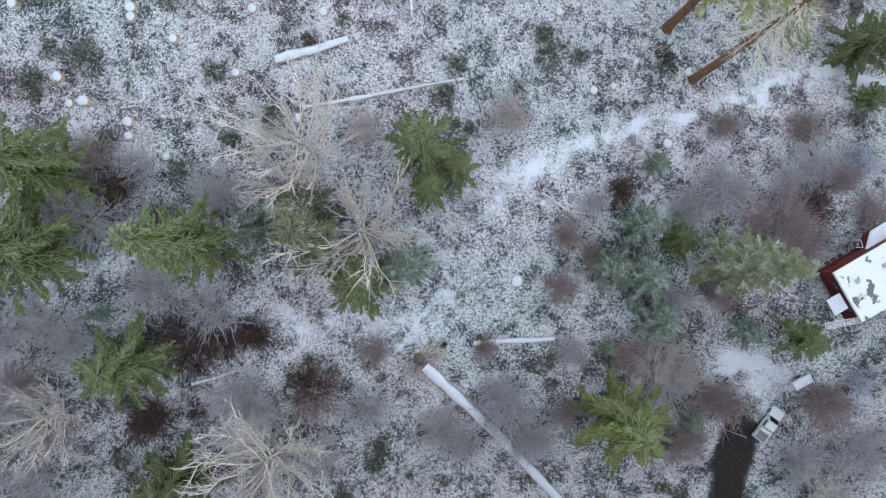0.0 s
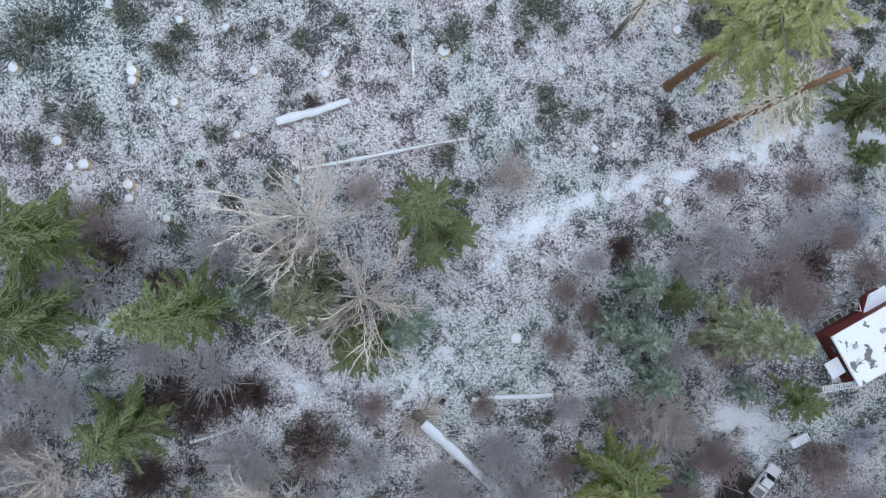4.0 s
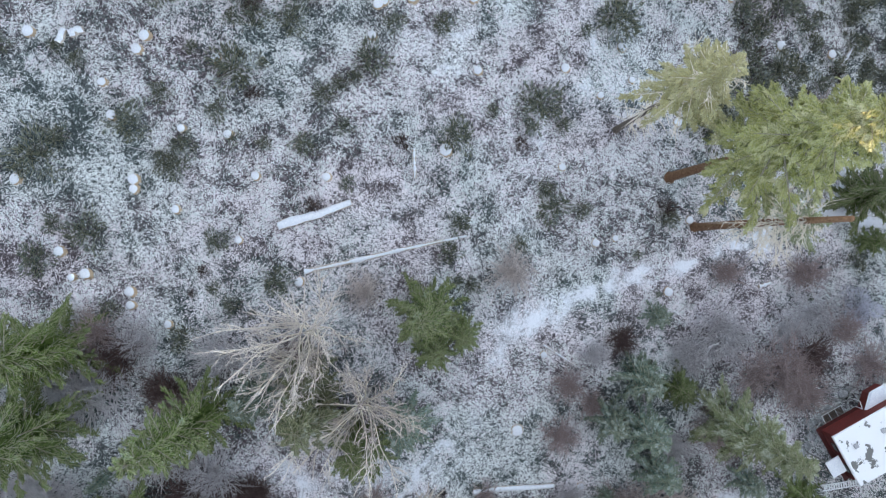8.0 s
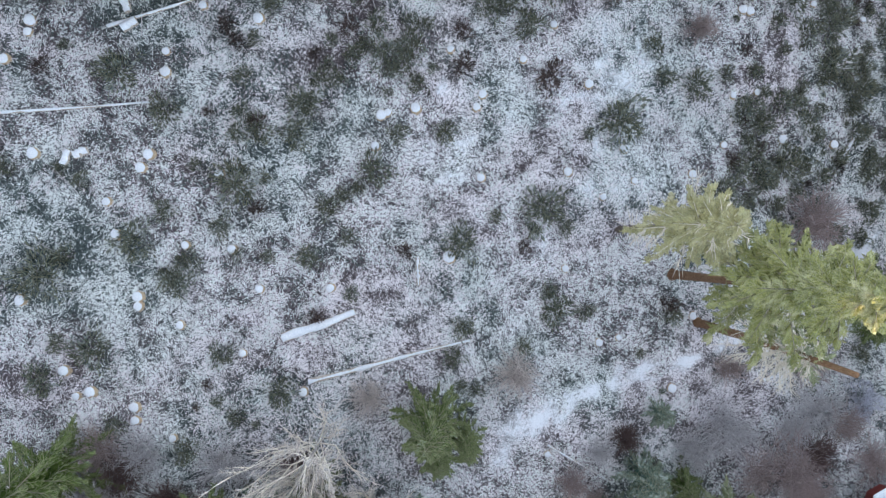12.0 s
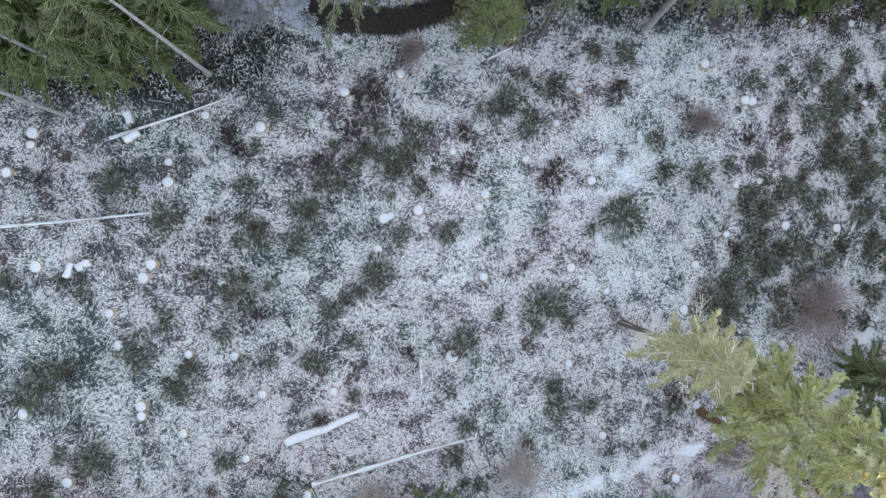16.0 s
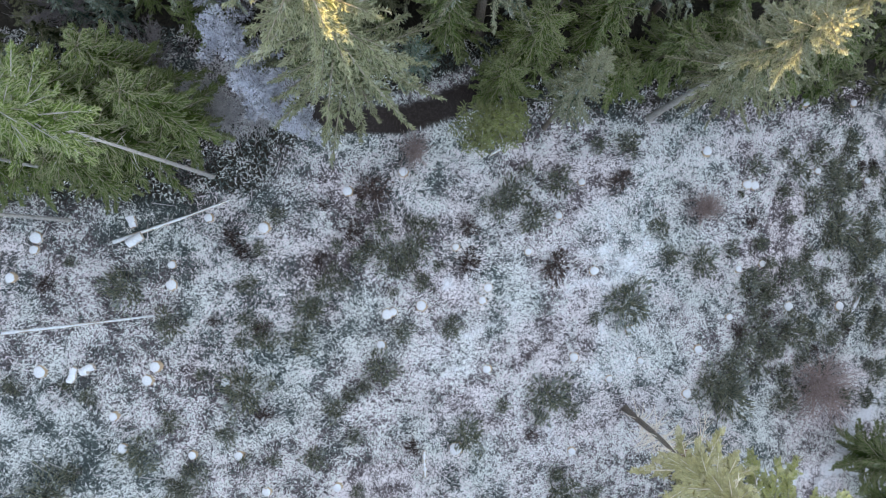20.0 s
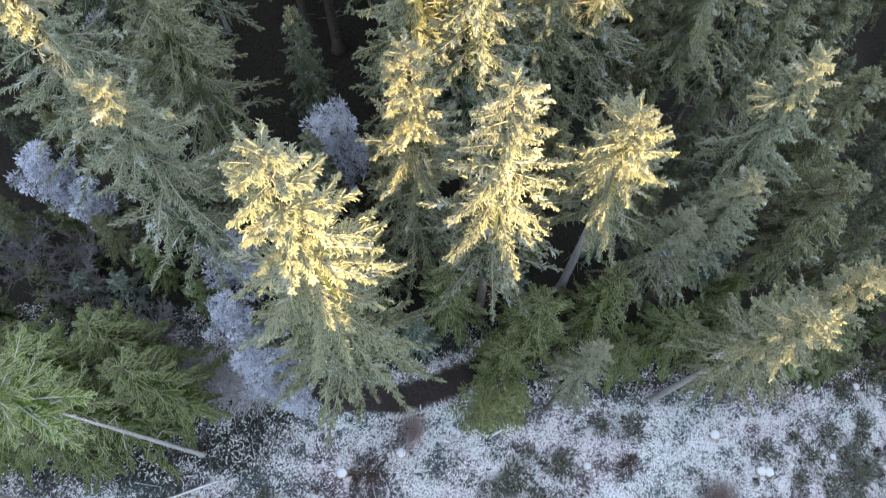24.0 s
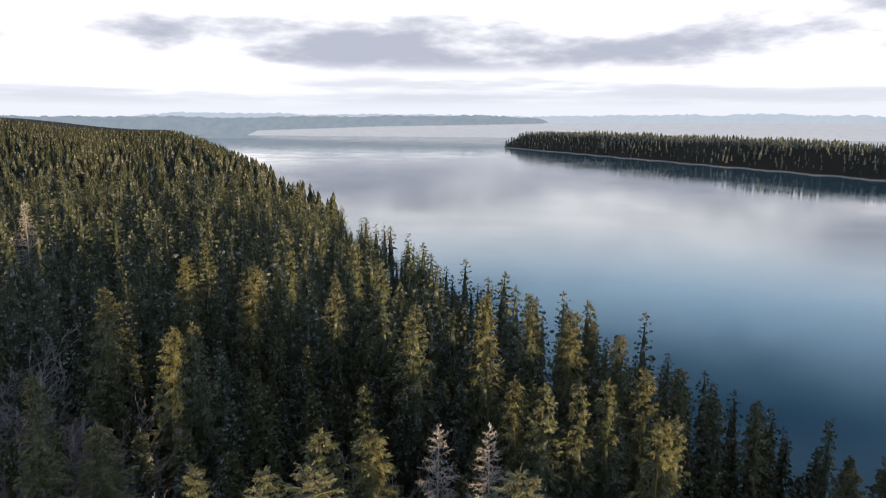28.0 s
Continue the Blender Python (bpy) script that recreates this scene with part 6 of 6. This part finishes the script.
def trailer(x, y, rz):
    root = thing("utility_box", "small white box trailer dusted with snow near the truck", "trailer")
    child("body", box_mesh("body", (2.6, 1.15, 0.8), WHITE_PAINT, 0.08, (0, 0, 0.75)), root)
    child("lid", box_mesh("lid", (2.66, 1.2, 0.1), SNOW, 0.03, (0, 0, 1.204)), root, "snow-covered lid")
    for sy in (-1, 1):
        def tyre(bm, sy=sy):
            bmesh.ops.create_cone(bm, cap_ends=True, segments=16, radius1=0.33, radius2=0.33, depth=0.2, matrix=pose(0, sy * 0.66, 0.33, 90))
        child("wheel", bm_mesh("wheel", tyre, RUBBER, 0.02), root)
    child("drawbar", box_mesh("drawbar", (1.3, 0.1, 0.1), METAL, 0.01, (1.8, 0, 0.5)), root)
    root.matrix_basis = pose(x, y, float(ground(x, y)) + 0.02, 0, 0, rz)


trailer(48.7, -18.0, 27)


def house():
    """House on the slope; its own x runs along the long side, y across."""
    root = thing("house", "house with a white snow-patched roof and red deck on the slope", "house")
    zr = -3.3
    rz = 30.0

    def part(name, size, mat, at, label="", bevel=0.02, parent=None, turn=0.0):
        return child(name, box_mesh(name, size, mat, bevel, at, turn), parent or root, label)
    mid, tall = -1.55, 2.86
    part("wall", (16.2, 0.2, tall), RED_PAINT, (8.0, -3.35, mid), "dark red boarded wall")
    part("wall", (16.2, 0.2, tall), RED_PAINT, (8.0, 3.35, mid), "dark red boarded wall")
    part("wall", (0.2, 6.48, tall), RED_PAINT, (0.0, 0, mid), "dark red boarded wall")
    part("wall", (0.2, 6.48, tall), RED_PAINT, (16.0, 0, mid), "dark red boarded wall")
    part("floor_deck", (17.2, 7.6, 0.16), DARK_RED, (8.0, 0, -3.07), "dark red deck edge under the wall")
    part("base_wall", (12.0, 4.0, 4.6), GREY_WOOD, (9.0, -0.6, -5.46), "grey base wall")
    for px in (0.4, 4.0, 8.0):
        for py in (-2.9, 2.9):
            part("deck_post", (0.2, 0.2, 4.4), GREY_WOOD, (px, py, -5.36), bevel=0.0)
    for k in (-2.4, 0.0, 2.6):
        part("corner_board", (0.05, 0.14, tall), DARK_RED, (-0.13, k, mid), bevel=0.0)
    for k in (1.5, -1.6):
        win = part("window", (0.08, 1.3, 1.2), DARK_RED, (-0.14, k, -1.4), "dark window frame")
        part("pane", (0.04, 1.1, 1.0), GLASS_DARK, (-0.19, k, -1.4), parent=win, bevel=0.0)
    roof = part("roof", (16.6, 7.1, 0.28), ROOF, (8.0, 0, 0.06), "flat roof under melting snow patches", 0.05)
    part("fascia", (16.7, 0.06, 0.34), WHITE_PAINT, (8.0, -3.59, 0.0), parent=roof)
    part("fascia", (0.06, 7.1, 0.34), WHITE_PAINT, (-0.34, 0, 0.0), parent=roof)
    for k in (1.6, 5.5):
        part("roof_vent", (0.5, 0.5, 0.3), METAL, (k, 1.2, 0.35), parent=roof)

    def bay(bm):
        bmesh.ops.create_cone(bm, cap_ends=True, segments=8, radius1=3.0, radius2=2.8, depth=0.3, matrix=pose(8.4, 2.4, -1.75, 0, 0, 22.5))
    child("bay_roof", bm_mesh("bay_roof", bay, SNOW), root, "snow-white eight-sided bay roof")

    def bay_wall(bm):
        bmesh.ops.create_cone(bm, cap_ends=True, segments=8, radius1=2.6, radius2=2.6, depth=2.0, matrix=pose(8.4, 2.4, -2.92, 0, 0, 22.5))
    child("bay_wall", bm_mesh("bay_wall", bay_wall, RED_PAINT), root, "dark red bay wall")
    for px, py in ((5.3, 3.9), (5.5, 4.9)):
        part("rail_post", (0.09, 0.09, 1.4), WHITE_PAINT, (px, py, -2.3), bevel=0.0)
    part("rail", (1.1, 0.08, 0.08), WHITE_PAINT, (5.4, 4.4, -1.56), "white rail", bevel=0.0, turn=78)
    # small porch roof under snow, and the stair beside it
    part("porch_roof", (1.9, 2.2, 0.14), SNOW, (-1.5, -0.4, -0.75), "snow-covered porch roof")
    for px, py in ((-2.2, -1.3), (-2.2, 0.5)):
        part("porch_post", (0.12, 0.12, 6.1), GREY_WOOD, (px, py, -3.87), bevel=0.0)
    run, climb = math.cos(radians(-20)), math.sin(radians(-20))
    for q in (-0.35, 0.35):
        part("stair_string", (4.7, 0.08, 0.2), WHITE_PAINT, (-2.0 - q * climb, -2.85 + q * run, -0.9), bevel=0.0, turn=-20)
    for i in range(15):
        f = (i - 7) * 0.31
        part("stair_tread", (0.13, 0.66, 0.05), WHITE_PAINT, (-2.0 + run * f, -2.85 + climb * f, -0.87), bevel=0.0, turn=-20)
    for px, py in ((-4.0, -2.5), (-3.7, -1.7)):
        part("stair_post", (0.12, 0.12, 6.0), GREY_WOOD, (px, py, -4.0), bevel=0.0)
    # roof corner nearest the trees
    c = Vector((48.4, -2.9, zr)) - (pose(0, 0, 0, 0, 0, rz) @ Vector((-0.3, 3.55, 0)))
    root.matrix_basis = pose(c.x, c.y, zr, 0, 0, rz)


house()


def garden_rocks():
    q = random.Random(55)
    line = ((48.4, -2.6), (49.2, -3.0), (49.6, -3.6), (48.9, -3.4), (50.2, -2.2), (51.4, -0.9), (52.6, 0.3), (53.6, 0.9), (54.4, 1.6), (49.0, -4.6), (48.5, -5.8), (47.6, -6.6))
    for x, y in line:
        def build(bm):
            bmesh.ops.create_icosphere(bm, subdivisions=2, radius=1.0)
            for v in bm.verts:
                v.co *= 1 + q.uniform(-0.16, 0.16)
        ob = tagged(new("garden_rock", bm_mesh("garden_rock", build, ROCK)), "grey boulder edging the house wall, dusted with frost", "rock", "garden rocks")
        s = q.uniform(0.4, 0.75)
        ob.matrix_basis = pose(x, y, float(ground(x, y)) + 0.2 * s, 0, 0, q.uniform(0, 360)) @ Matrix.Diagonal((s, s * 0.8, s * 0.7, 1))


def garden_bench_frame(x, y, rz):
    root = thing("cold_frame", "grey timber cold frame with pale rails beside the house", "garden frame")
    for sy in (-0.6, 0.6):
        child("side_board", box_mesh("side_board", (3.0, 0.08, 0.6), GREY_WOOD, 0.0, (0, sy, 0.45)), root)
    for sx in (-1.46, 1.46):
        child("end_board", box_mesh("end_board", (0.08, 1.12, 0.6), GREY_WOOD, 0.0, (sx, 0, 0.45)), root)
    child("soil", box_mesh("soil", (2.8, 1.1, 0.3), BARK, 0.0, (0, 0, 0.4)), root, "dark soil")
    for sx in (-1.46, -0.5, 0.5, 1.46):
        child("rail", box_mesh("rail", (0.1, 1.3, 0.06), WHITE_PAINT, 0.0, (sx, 0, 0.79)), root, "white rail")
    child("rail", box_mesh("rail", (3.0, 0.1, 0.06), WHITE_PAINT, 0.0, (0, 0.6, 0.85)), root, "white rail")
    root.matrix_basis = pose(x, y, float(ground(x, y)), 0, 0, rz)


def storage_box(x, y, rz):
    root = thing("storage_box", "grey garden storage box against the red wall", "box")
    child("body", box_mesh("body", (1.7, 1.1, 0.9), GREY_WOOD, 0.03, (0, 0, 0.42)), root)
    child("lid", box_mesh("lid", (1.8, 1.2, 0.08), METAL, 0.02, (0, 0, 0.914)), root, "pale grey lid")
    root.matrix_basis = pose(x, y, float(ground(x, y)), 0, 0, rz)


def ladder(x, y, rz):
    root = thing("ladder", "aluminium ladder lying on frosted ground below the house", "ladder")
    for sy in (-0.24, 0.24):
        child("stile", box_mesh("stile", (3.6, 0.06, 0.1), METAL, 0.0, (0, sy, 0)), root)
    for i in range(12):
        child("rung", box_mesh("rung", (0.05, 0.42, 0.05), METAL, 0.0, (-1.6 + 0.29 * i, 0, 0)), root)
    a = radians(rz)
    dz = float(ground(x + 1.6 * math.cos(a), y + 1.6 * math.sin(a)) - ground(x - 1.6 * math.cos(a), y - 1.6 * math.sin(a)))
    root.matrix_basis = pose(x, y, float(ground(x, y)) + 0.4, 0, -math.degrees(math.atan2(dz, 3.2)), rz)


garden_rocks()
garden_bench_frame(51.9, -1.6, 30)
storage_box(52.9, -2.6, 34)
ladder(53.2, -14.7, -35)
